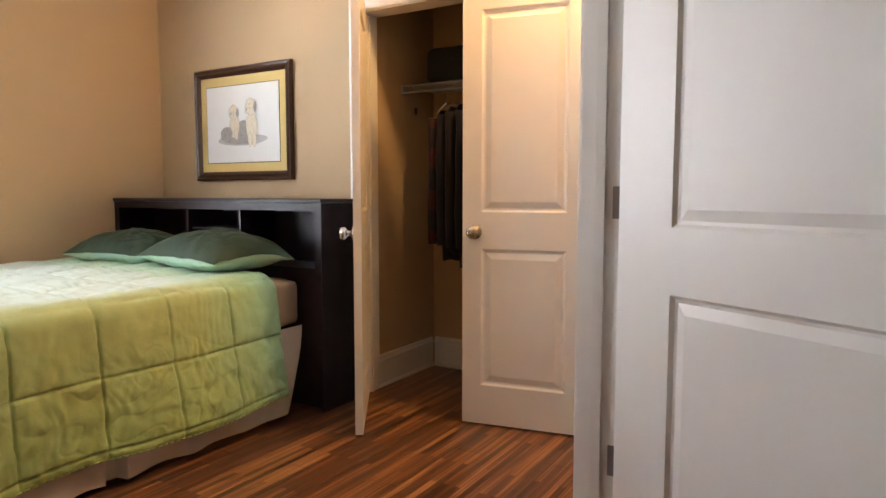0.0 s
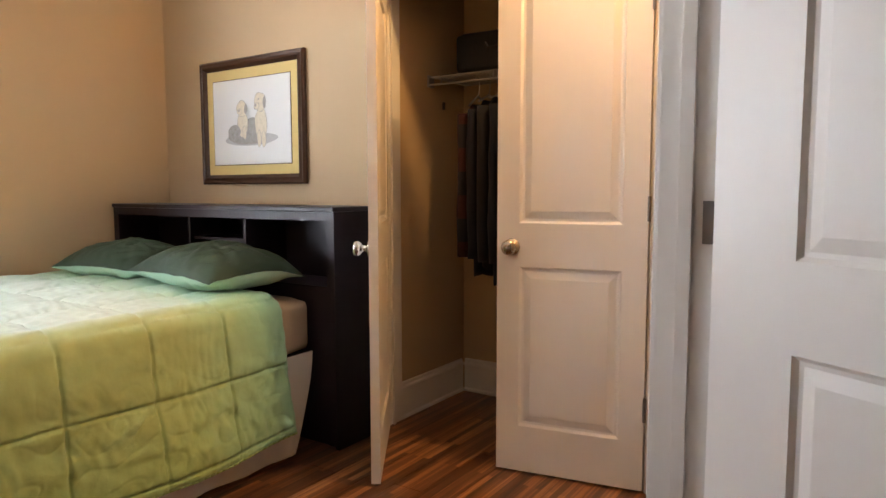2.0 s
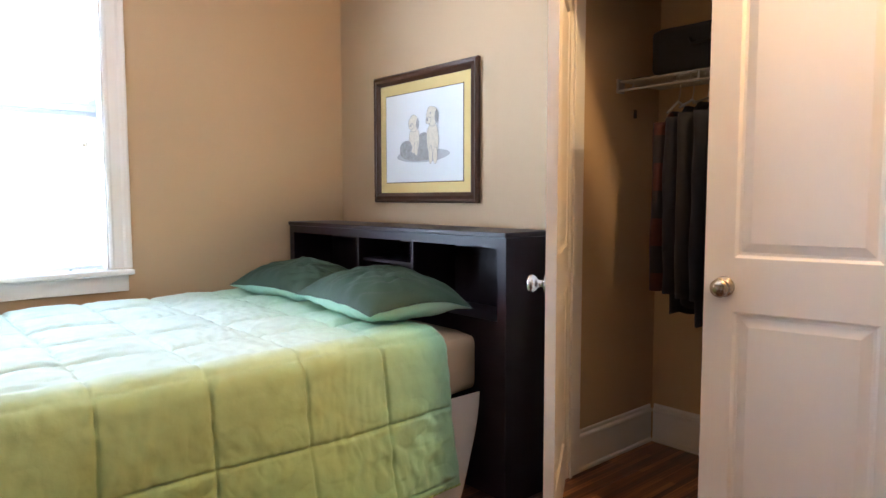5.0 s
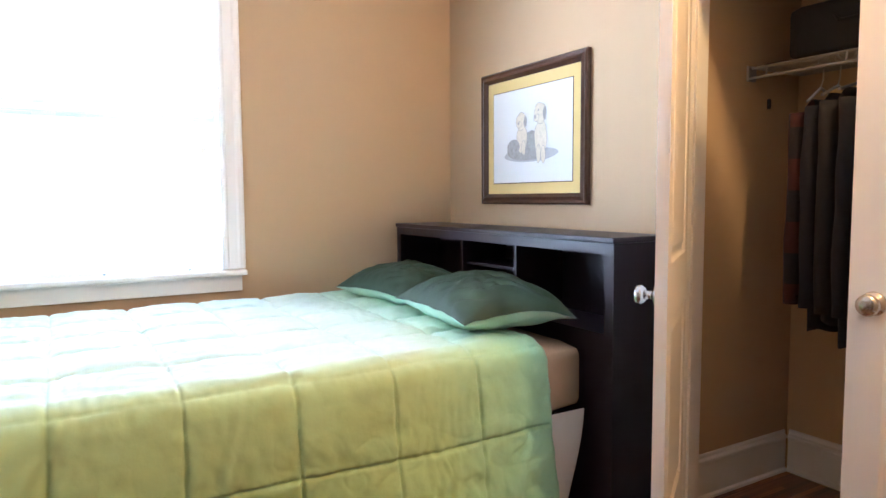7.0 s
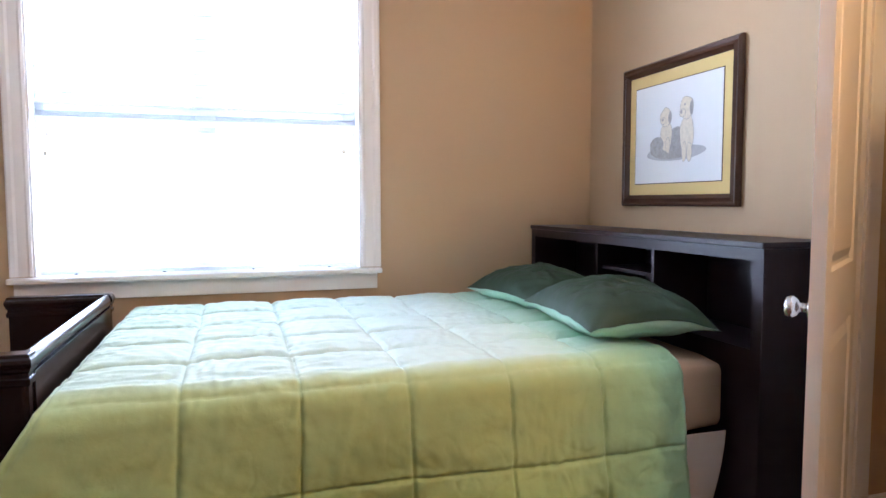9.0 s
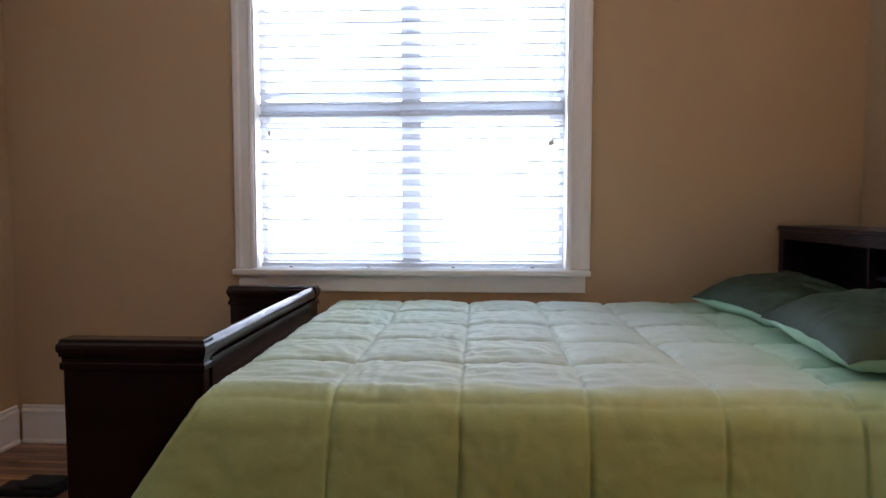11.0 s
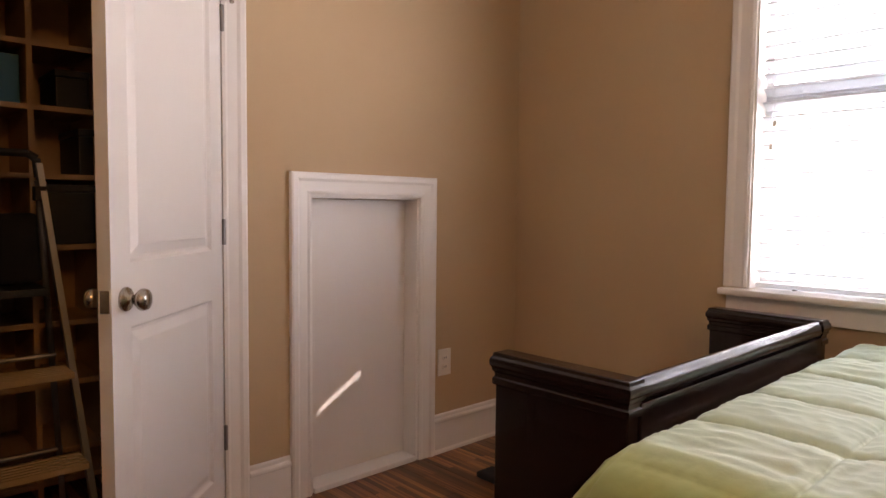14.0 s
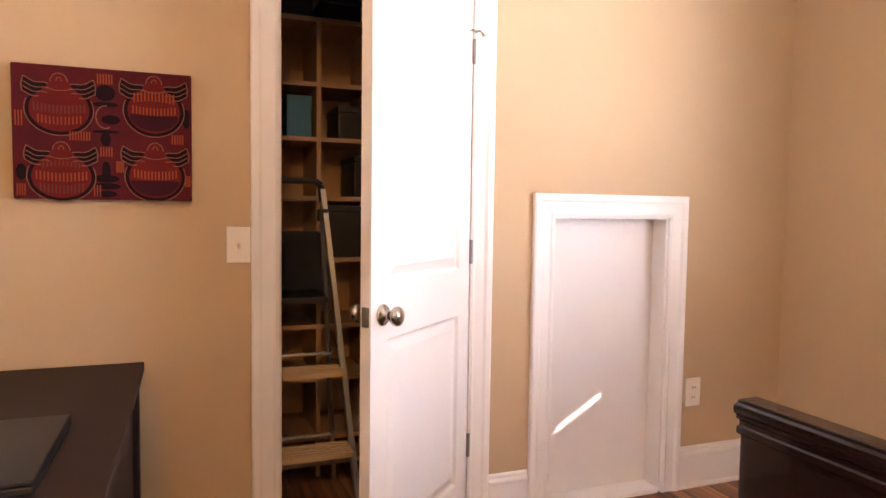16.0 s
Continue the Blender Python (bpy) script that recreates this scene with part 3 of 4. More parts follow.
def comforter():
    """A puffed grid of squares, flat on top and draped over the near side."""
    bm = bmesh.new()
    uvl = bm.loops.layers.uv.new("UVMap")
    nu, nv = 420, 400
    top, side, edge_r = 1.445, 0.575, 0.075
    total = 0.10 + top + side
    grid = []
    for j in range(nv + 1):
        v = j / nv * total
        row = []
        for i in range(nu + 1):
            u = i / nu
            x = HEAD + (FOOT - HEAD) * u
            d = v - 0.10
            if d < 0:
                y, z, n = -0.075 + 0.35 * -d, 0.700 + d, Vector((0, 0.6, 0.8))
                drop = 0
            elif d < top - edge_r * 0.6:
                y, z, n, drop = -0.075 - d, 0.700, Vector((0, 0, 1)), 0
            else:
                a = min((d - (top - edge_r * 0.6)) / edge_r, math.pi / 2 * 0.97)
                y0, z0 = -0.075 - (top - edge_r * 0.6), 0.700
                rest = max(0, d - (top - edge_r * 0.6) - edge_r * math.pi / 2 * 0.97)
                y, z = y0 - edge_r * math.sin(a), z0 - edge_r * (1 - math.cos(a))
                n = Vector((0, -math.sin(a), math.cos(a)))
                slope = 0.13 + 0.10 * math.sin(x * 5.2 + 0.8) * min(1, rest / 0.4) * 0.5
                y, z = y - rest * slope, z - rest * 0.985
                drop = (1 - math.cos(a)) * edge_r + rest
            # squares, counted from the head seam along x and from the near edge along v
            cu = (-(x + 0.86)) / SEAM
            cu += 0.03 * noise.noise(Vector((d * 3.1, 14, math.floor(cu + 0.5))))
            cv = (d - 1.452) / (SEAM if d < 1.452 else 0.268)
            cv += 0.045 * noise.noise(Vector((x * 3.4, 6, math.floor(cv + 0.5)))) * (1 if drop < 0.02 else 0.3)
            fu, fv = abs(math.sin(math.pi * cu)), abs(math.sin(math.pi * cv))
            soft = min(1, drop / 0.10)
            edge = min(1, max(0, (d - 1.15) / 0.22))
            edge = edge * edge * (3 - 2 * edge)
            faint = math.exp(-((d - 1.452) / 0.05) ** 2)
            su, sv = (1 - fu) ** (14 + 10 * edge), (1 - fv) ** (8 + 16 * soft) * (1 - 0.45 * faint)
            cross = 0.45 + 0.10 * edge + 0.35 * soft
            puff = (0.019 - 0.003 * edge) * (1 - cross * su) * (1 - sv) + (0.015 - 0.010 * edge) * fu ** 0.7 * max(fv, 0.6 * faint) ** 0.7
            sag = 0.006 * noise.noise(Vector((x * 3, d * 3, 2.0)))
            near = min(fu, fv)
            wr = 0.0045 * noise.noise(Vector((x * 26 + 3 * noise.noise(Vector((x * 4, d * 4, 0))), d * 15, 5))) * (1.25 - 0.8 * near)
            wr += 0.004 * noise.noise(Vector((x * 9, d * 34, 7))) * (1 if drop < 0.02 else 0.2)
            low = min(1, max(0, (drop - 0.12) / 0.25))
            low = low * low * (3 - 2 * low)
            wr += (0.0025 + 0.0065 * low) * noise.noise(Vector((x * 20 + 2 * noise.noise(Vector((x * 5, d * 6, 1))), d * 17, 11)))
            crease = abs(noise.noise(Vector((x * 8 + d * 5, d * 9 - x * 4, 31))))
            wr -= 0.0024 * max(0, 1 - crease / 0.08) * (0.25 + 0.75 * low) * min(1, near * 4)
            seamy = max(0, 1 - near / 0.45)
            wr += 0.0028 * seamy * noise.noise(Vector((x * 55, d * 55, 17)))
            fine = abs(noise.noise(Vector((x * 24 + d * 9 + 1.5 * noise.noise(Vector((x * 6, d * 6, 40))), d * 21 - x * 11, 43))))
            wr -= 0.0013 * max(0, 1 - fine / 0.16) * (0.15 + 0.85 * low) * max(0, noise.noise(Vector((x * 4.3, d * 4.1, 47))) + 0.35)
            flare = 0.0
            if drop > 0.0:
                flare = -0.62 * drop * max(0, (u - 0.80) / 0.20) ** 1.6
                y -= 0.13 * drop * max(0, (u - 0.7) / 0.3) ** 2
                x_head = 0.03 * drop * max(0, (0.12 - u) / 0.12)
                flare += x_head
            if j > nv - 8:
                puff *= math.sqrt((nv - j) / 8)
            rim = min(u, 1 - u) * abs(FOOT - HEAD)
            if rim < 0.02:
                puff *= rim / 0.02
            p = Vector((x + flare, y, z)) + n * (puff + sag + wr)
            p.y += 0.020 * low * noise.noise(Vector((x * 3.2, drop * 2.5, 21)))
            p.z += 0.03 * low * noise.noise(Vector((x * 2.3, 4.0, 8))) * (drop / side)
            row.append(bm.verts.new(p))
        grid.append(row)
    HEM.extend(v.co.copy() for v in grid[-1][::6])
    for j in range(nv):
        for i in range(nu):
            f = bm.faces.new((grid[j][i], grid[j][i + 1], grid[j + 1][i + 1], grid[j + 1][i]))
            for lp, (a, b) in zip(f.loops, ((i, j), (i + 1, j), (i + 1, j + 1), (i, j + 1))):
                lp[uvl].uv = (a / nu, b / nv)
    return bm


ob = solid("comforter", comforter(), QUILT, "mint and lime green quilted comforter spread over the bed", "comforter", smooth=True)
thick = ob.modifiers.new("thickness", "SOLIDIFY")
thick.thickness, thick.offset = 0.012, -1
part("hem", tube(HEM, 0.0045, 8), LIME, ob, "lime green stitched hem", True)


def pillow(label, m, w=0.70, d=0.50, h=0.17, seed=0):
    """A domed pillow, dark on top and pale beneath, with soft folds and drooping pulled corners."""
    t = thing("pillow", label, "pillow", "pillows on the bed", at=m)
    nn = 56
    for name, sg, material in (("top_cover", 1, PILLOW), ("underside", -1, PIPING)):
        bm = bmesh.new()
        rows = []
        for j in range(nn + 1):
            row = []
            for i in range(nn + 1):
                a, b = i / nn * 2 - 1, j / nn * 2 - 1
                pull = 1 - 0.09 * (1 - a * a) * abs(b) ** 3
                pull2 = 1 - 0.09 * (1 - b * b) * abs(a) ** 3
                x, y = a * d / 2 * pull2, b * w / 2 * pull
                full = max(0, 1 - abs(a) ** 2.2) ** 0.55 * max(0, 1 - abs(b) ** 2.2) ** 0.57
                ang, rad = math.atan2(b, a), math.sqrt(a * a + b * b)
                fold = 0.012 * noise.noise(Vector((a * 1.6 + seed, b * 1.5, 1)))
                fold += 0.011 * noise.noise(Vector((math.cos(ang) * 4.5 + seed, math.sin(ang) * 4.5, rad * 0.9))) * min(1, rad * 1.3)
                bend = b * 3.2 + a * 1.5 + 0.6 * noise.noise(Vector((a * 2, b * 2, seed + 3)))
                fold += 0.007 * noise.noise(Vector((bend * 2.1, a * 0.9 + seed, 4)))
                fold -= 0.008 * max(0, 1 - abs(noise.noise(Vector((bend, a * 0.8, seed + 5)))) / 0.10)
                fold *= 1.55
                droop = -0.050 * max(0, a) ** 2 * b * b - 0.012 * max(0, -a) ** 2 * b * b
                z = sg * full * h * (0.58 if sg > 0 else 0.46) + fold * full + droop
                row.append((x, y, z + 0.0006 * sg + 0.006 * noise.noise(Vector((a * 3 + seed, b * 4, 9))) * (1 - full)))
            rows.append(row)
        loft(bm, rows)
        part(name, bm, material, t, "" if sg > 0 else "mint green underside", True)
    return t


pillow("plump dark green pillow with mint underside leaning on the headboard", pose(-0.585, -1.150, 0.801, 0, -3, -6), w=0.68, d=0.46, h=0.192, seed=1.0)
pillow("dark green pillow with mint edge, by the window wall", pose(-0.560, -0.450, 0.789, 0, -4, 9), w=0.60, d=0.42, h=0.175, seed=7.0)

# ---- headboard ----
hb = thing("headboard", "espresso bookcase headboard with open cubbies behind the pillows", "headboard")
X0, X1, Y0, Y1 = -0.345, -0.085, -1.652, 0.020
part("top_board", boxes((-0.368, -0.075, Y0 - 0.004, Y1 + 0.002, 1.044, 1.064), bevel=0.004), ESPRESSO, hb)
part("side_panel", boxes((X0, X1, Y0, Y0 + 0.022, 0.0, 1.043), bevel=0.001), ESPRESSO, hb)
part("side_panel", boxes((X0, X1, Y1 - 0.022, Y1, 0.0, 1.043), bevel=0.001), ESPRESSO, hb)
part("back_panel", boxes((X1 - 0.012, X1, Y0 + 0.022, Y1 - 0.022, 0.02, 1.043)), ESPRESSO, hb)
part("face_frame", boxes((X0 - 0.014, X0 + 0.004, Y0, Y0 + 0.045, 0.02, 1.043), (X0 - 0.014, X0 + 0.004, Y1 - 0.045, Y1, 0.02, 1.043), (X0 - 0.014, X0 + 0.004, Y0 + 0.045, Y1 - 0.045, 1.004, 1.043)), ESPRESSO, hb)
part("cubby_floor", boxes((X0, X1 - 0.012, Y0 + 0.022, Y1 - 0.022, 0.700, 0.720)), ESPRESSO, hb)
part("lower_front", boxes((X0 - 0.010, X0 + 0.008, Y0 + 0.045, Y1 - 0.045, 0.02, 0.720)), ESPRESSO, hb)
for y in (-0.648, -1.072):
    part("divider", boxes((X0 - 0.004, X1 - 0.012, y - 0.008, y + 0.008, 0.720, 1.004)), ESPRESSO, hb)
part("small_shelf", boxes((X0 + 0.02, X1 - 0.012, -1.064, -0.656, 0.890, 0.904)), ESPRESSO, hb)

# ---- footboard ----
fb = thing("footboard", "glossy dark mahogany footboard with deep panelled ends", "footboard")


def end_panel(y0, y1):
    return boxes((-2.803, -2.425, y0, y1, 0.0, 0.720), bevel=0.004)


def cornice(y0, y1):
    """A stepped moulding round the head of an end panel."""
    bm = bmesh.new()
    steps = ((0.001, 0.716), (0.006, 0.720), (0.006, 0.735), (0.002, 0.739), (0.002, 0.750), (0.007, 0.754), (0.007, 0.762), (0.011, 0.767), (0.012, 0.776), (0.011, 0.785), (0.006, 0.791), (0.005, 0.798), (0.001, 0.800))
    vs = loft(bm, [[(-2.803 - o, y0 - o, z), (-2.425 + o, y0 - o, z), (-2.425 + o, y1 + o, z), (-2.803 - o, y1 + o, z)] for o, z in steps], close=True)
    bm.faces.new(vs[0])
    bm.faces.new(vs[-1])
    return bm


for ends in ((-1.372, -1.325), (-0.200, -0.152)):
    part("end_panel", end_panel(*ends), GLOSSWOOD, fb)
    part("cornice", cornice(*ends), GLOSSWOOD, fb, "stepped cornice moulding")
part("back_panel", boxes((-2.450, -2.420, -1.326, -0.199, 0.10, 0.745), bevel=0.002), GLOSSWOOD, fb)
rail = bmesh.new()
vs = loft(rail, [[(-2.4375 + 0.020 * math.cos(a), y, 0.772 + 0.026 * math.sin(a)) for a in [2 * math.pi * k / 20 for k in range(20)]] for y in (-1.324, -0.201)], close=True)
part("top_rail", rail, GLOSSWOOD, fb, "rounded glossy top rail", True)

# ---- framed print ----
pf = thing("framed_picture", "framed pale animal sketch with yellow mat in walnut frame", "picture")
PY0, PY1, PZ0, PZ1 = -1.148, -0.331, 1.170, 1.842
prof = ((0.0, 0.0), (0.0, 0.018), (0.008, 0.026), (0.020, 0.022), (0.034, 0.028), (0.044, 0.018), (0.052, 0.012), (0.052, 0.0))
bm = bmesh.new()
rows = []
for o, d in prof:
    rows.append([on_east(y, z, d + 0.003) for y, z in ((PY0 + o, PZ0 + o), (PY1 - o, PZ0 + o), (PY1 - o, PZ1 - o), (PY0 + o, PZ1 - o))])
loft(bm, rows, close=True)
part("frame", bm, FRAMEWOOD, pf)
part("mat_board", boxes((-0.012, -0.004, PY0 + 0.045, PY1 - 0.045, PZ0 + 0.045, PZ1 - 0.045)), MATBOARD, pf, "cream yellow mat")
part("bevel_line", boxes((-0.0135, -0.011, PY0 + 0.100, PY1 - 0.100, PZ0 + 0.103, PZ1 - 0.106)), FRAMEWOOD, pf)
part("print", boxes((-0.0150, -0.0125, PY0 + 0.104, PY1 - 0.104, PZ0 + 0.107, PZ1 - 0.110)), PRINT, pf, "white paper print")


def blob(on, u, z, ru, rz, n, wob=0.12, seed=0, segs=26):
    bm = bmesh.new()
    vs = []
    for k in range(segs):
        a = 2 * math.pi * k / segs
        r = 1 + wob * noise.noise(Vector((math.cos(a) * 1.5 + seed, math.sin(a) * 1.5, seed)))
        vs.append(bm.verts.new(on(u + ru * r * math.cos(a), z + rz * r * math.sin(a), n)))
    bm.faces.new(vs)
    return bm


def sketch(name, items, material, n, edge=None):
    for i, (u, z, ru, rz) in enumerate(items):
        if edge:
            part("outline", blob(on_east, u, z, ru + 0.0022, rz + 0.0022, n + i * 0.00024 - 0.00012, seed=i * 3.1 + n * 1000), edge, pf)
        part(name, blob(on_east, u, z, ru, rz, n + i * 0.00024, seed=i * 3.1 + n * 1000), material, pf)


PC, PZ = -0.738, 1.480
sketch("wash", [(PC, PZ - 0.070, 0.215, 0.034)], SKETCHS, 0.0155)
sketch("dark_shape", [(PC + 0.02, PZ - 0.075, 0.13, 0.022), (PC + 0.075, PZ - 0.040, 0.11, 0.050), (PC - 0.01, PZ - 0.015, 0.060, 0.060), (PC + 0.13, PZ - 0.025, 0.05, 0.035)], SKETCHG, 0.0160)
sketch("pale_shape", [(PC + 0.060, PZ + 0.010, 0.042, 0.065), (PC + 0.065, PZ + 0.095, 0.040, 0.042), (PC - 0.085, PZ + 0.005, 0.046, 0.085), (PC - 0.080, PZ + 0.120, 0.044, 0.050), (PC - 0.105, PZ - 0.075, 0.016, 0.040), (PC - 0.070, PZ - 0.070, 0.015, 0.042), (PC + 0.045, PZ - 0.035, 0.014, 0.036), (PC + 0.082, PZ + 0.080, 0.018, 0.015), (PC - 0.055, PZ + 0.100, 0.020, 0.017)], SKETCH, 0.0166, SKETCHG)
sketch("small_mark", [(PC + 0.085, PZ + 0.085, 0.007, 0.007), (PC - 0.048, PZ + 0.105, 0.008, 0.008), (PC - 0.072, PZ + 0.135, 0.005, 0.005), (PC + 0.03, PZ + 0.09, 0.012, 0.028), (PC - 0.118, PZ + 0.115, 0.012, 0.032)], SKETCHG, 0.0192)

# ---- textile picture on the west wall ----
mola = thing("textile_picture", "dark red applique textile picture stretched on a frame", "picture")
MY0, MY1, MZ0, MZ1 = -3.042, -2.549, 1.240, 1.638
part("canvas", boxes((WEST, WEST + 0.028, MY0, MY1, MZ0, MZ1), bevel=0.004), RED1, mola)
MN = 0.0286


def flat(points, n):
    bm = bmesh.new()
    bm.faces.new([bm.verts.new(on_west(u, z, n)) for u, z in points])
    return bm


def merge(parts_list):
    bm = bmesh.new()
    for t in parts_list:
        me = bpy.data.meshes.new("t")
        t.to_mesh(me)
        bm.from_mesh(me)
        bpy.data.meshes.remove(me)
        t.free()
    return bm


def stroke(points, width, n):
    """A flat band of even width along a line."""
    bm = bmesh.new()
    left, right = [], []
    for k, (u, z) in enumerate(points):
        a, b = points[max(0, k - 1)], points[min(len(points) - 1, k + 1)]
        d = Vector((b[0] - a[0], b[1] - a[1])).normalized() * width / 2
        left.append(on_west(u - d.y, z + d.x, n))
        right.append(on_west(u + d.y, z - d.x, n))
    loft(bm, [left, right])
    return bm


def arc(u, z, ru, rz, a0, a1, k=28):
    return [(u + ru * math.cos(radians(a0 + (a1 - a0) * i / k)), z + rz * math.sin(radians(a0 + (a1 - a0) * i / k))) for i in range(k + 1)]


black, red, tan, orange, dull, purple = [], [], [], [], [], []


def tick_row(cu, z, half, tall, to, bow):
    """A bowed row of upright bars."""
    count = int(half * 2 / 0.0098)
    for k in range(count + 1):
        u = cu - half + 2 * half * k / count
        m = z - bow * (1 - ((u - cu) / half) ** 2)
        to.append(flat([(u - 0.0021, m - tall / 2), (u + 0.0021, m - tall / 2), (u + 0.0019, m + tall / 2), (u - 0.0019, m + tall / 2)], MN + 0.0016))


def jar(cu, cz, ru, rz, rows, dark_foot):
    """One winged jar: a black-edged red body under a capped collar, with two striped wings."""
    body = arc(cu, cz, ru, rz, 140, 400, 40)
    neck = [(cu + 0.45 * ru, cz + 0.98 * rz), (cu + 0.024, cz + 1.22 * rz), (cu - 0.024, cz + 1.22 * rz), (cu - 0.45 * ru, cz + 0.98 * rz)]
    black.append(flat(arc(cu, cz, ru + 0.009, rz + 0.009, 150, 390, 40), MN))
    red.append(flat(body + neck, MN + 0.0006))
    tan.append(stroke(arc(cu, cz, ru + 0.0115, rz + 0.0115, 158, 382, 40), 0.0024, MN + 0.0012))
    red.append(flat(arc(cu, cz + 1.22 * rz, 0.021, 0.024, 0, 180, 14), MN + 0.0009))
    tan.append(stroke(arc(cu, cz + 1.22 * rz, 0.023, 0.026, 0, 180, 14), 0.0024, MN + 0.0014))
    tan.append(stroke(arc(cu, cz + 1.30 * rz, 0.007, 0.009, -20, 200, 8), 0.0018, MN + 0.0014))
    for side in (-1, 1):
        edge_top, edge_low = [], []
        for q in range(13):
            a = q / 12
            x = cu + side * (0.028 + 0.064 * a)
            wave = 0.0028 * math.sin(a * 7 + 0.6)
            edge_top.append((x, cz + 1.10 * rz + 0.018 * a ** 1.5 + wave))
            edge_low.append((x + side * 0.004, cz + 0.50 * rz + 0.004 * a + 0.010 * a * a + wave))
        black.append(flat(edge_top + edge_low[::-1], MN + 0.0003))
        tan.append(stroke(edge_top, 0.0026, MN + 0.0014))
        tan.append(stroke(edge_low[4:], 0.0026, MN + 0.0014))
        tan.append(stroke([edge_top[-1], (edge_top[-1][0] + side * 0.006, (edge_top[-1][1] + edge_low[-1][1]) / 2), edge_low[-1]], 0.0024, MN + 0.0014))
        for f in (0.36, 0.68):
            tan.append(stroke([(a[0] * (1 - f) + b[0] * f, a[1] * (1 - f) + b[1] * f) for a, b in zip(edge_top, edge_low)], 0.0022, MN + 0.0014))
    tan.append(stroke(arc(cu, cz + 1.05 * rz, 0.034, 0.014, 200, 340, 12), 0.0020, MN + 0.0014))
    for dz, half, tall, to in rows:
        tick_row(cu, cz + dz, half, tall, to, 0.006 if dz < 0.02 else -0.006)
    if dark_foot:
        purple.append(flat(arc(cu, cz - 0.012, ru - 0.006, rz - 0.018, 180, 360, 26), MN + 0.0008))


jar(-2.918, 1.508, 0.080, 0.066, ((0.006, 0.066, 0.024, dull), (-0.028, 0.056, 0.024, orange)), False)
jar(-2.658, 1.518, 0.076, 0.068, ((0.040, 0.056, 0.030, orange), (0.004, 0.060, 0.024, orange)), True)
jar(-2.915, 1.308, 0.080, 0.064, ((0.034, 0.048, 0.016, dull), (0.004, 0.066, 0.026, orange), (-0.032, 0.056, 0.026, dull)), False)
jar(-2.656, 1.314, 0.076, 0.066, ((0.010, 0.060, 0.026, orange),), True)
for u0, u1, z0, z1, k in ((-2.818, -2.772, 1.592, 1.622, 6), (-2.812, -2.775, 1.372, 1.402, 5), (-3.036, -3.012, 1.455, 1.500, 3), (-2.895, -2.835, 1.418, 1.445, 8), (-3.034, -3.008, 1.250, 1.285, 4), (-2.610, -2.572, 1.418, 1.448, 5), (-2.570, -2.553, 1.285, 1.320, 3), (-2.768, -2.745, 1.325, 1.360, 4), (-2.832, -2.808, 1.250, 1.285, 3)):
    for i in range(k):
        u = u0 + (u1 - u0) * (i + 0.5) / k
        orange.append(flat([(u - 0.0019, z0), (u + 0.0019, z0), (u + 0.0019, z1), (u - 0.0019, z1)], MN + 0.0008))
for u, z, ru, rz in ((-2.795, 1.565, 0.028, 0.024), (-2.795, 1.530, 0.036, 0.008), (-2.780, 1.485, 0.026, 0.014), (-2.795, 1.448, 0.038, 0.005), (-2.795, 1.425, 0.014, 0.022), (-2.795, 1.330, 0.012, 0.028), (-2.795, 1.305, 0.036, 0.012), (-2.795, 1.282, 0.040, 0.010), (-2.795, 1.258, 0.030, 0.010), (-2.565, 1.50, 0.012, 0.03), (-3.02, 1.32, 0.014, 0.024)):
    black.append(flat(arc(u, z, ru, rz, 0, 350, 22), MN + 0.0004 + 0.002 * (1.64 - z) * 0.5))
tan.append(stroke(arc(-2.795, 1.492, 0.026, 0.034, 80, 300, 18), 0.003, MN + 0.0010))
part("black_applique", merge(black), INK, mola)["kind"] = "stuff"
for piece in red:
    part("red_applique", piece, RED2, mola)
for piece in purple:
    part("purple_applique", piece, PURPLE, mola)
part("rose_bar", merge(dull), DULLTICK, mola)["kind"] = "stuff"
part("tan_stitching", merge(tan), TANLINE, mola)["kind"] = "stuff"
part("orange_bar", merge(orange), ORANGE, mola)["kind"] = "stuff"

# ---- plates ----
sw = thing("light_switch", "ivory toggle light switch plate on the tan wall", "light switch")
part("plate", boxes((WEST, WEST + 0.007, -2.443, -2.367, 1.038, 1.158), bevel=0.003), PLATE, sw)
part("collar", boxes((WEST + 0.006, WEST + 0.010, -2.411, -2.399, 1.084, 1.112), bevel=0.001), PLATE, sw)
tg = part("toggle", boxes((0, 0.018, -0.005, 0.005, -0.006, 0.006), bevel=0.0015), PLATE, sw)
tg.matrix_local = pose(WEST + 0.007, -2.405, 1.098, 0, 25, 0)
ol = thing("power_outlet", "ivory duplex power outlet above the baseboard", "outlet")
part("plate", boxes((WEST, WEST + 0.007, -0.517, -0.437, 0.368, 0.494), bevel=0.003), PLATE, ol)
for z in (0.409, 0.453):
    s = part("socket", lathe(((0.017, 0.0), (0.017, 0.002), (0.015, 0.003)), segs=20), PLATE, ol)
    s.matrix_local = pose(WEST + 0.007, -0.477, z, 0, 90, 0)
    part("slots", boxes((WEST + 0.0095, WEST + 0.0105, -0.485, -0.482, z - 0.005, z + 0.005), (WEST + 0.0095, WEST + 0.0105, -0.472, -0.469, z - 0.005, z + 0.005)), BLACKP, ol)

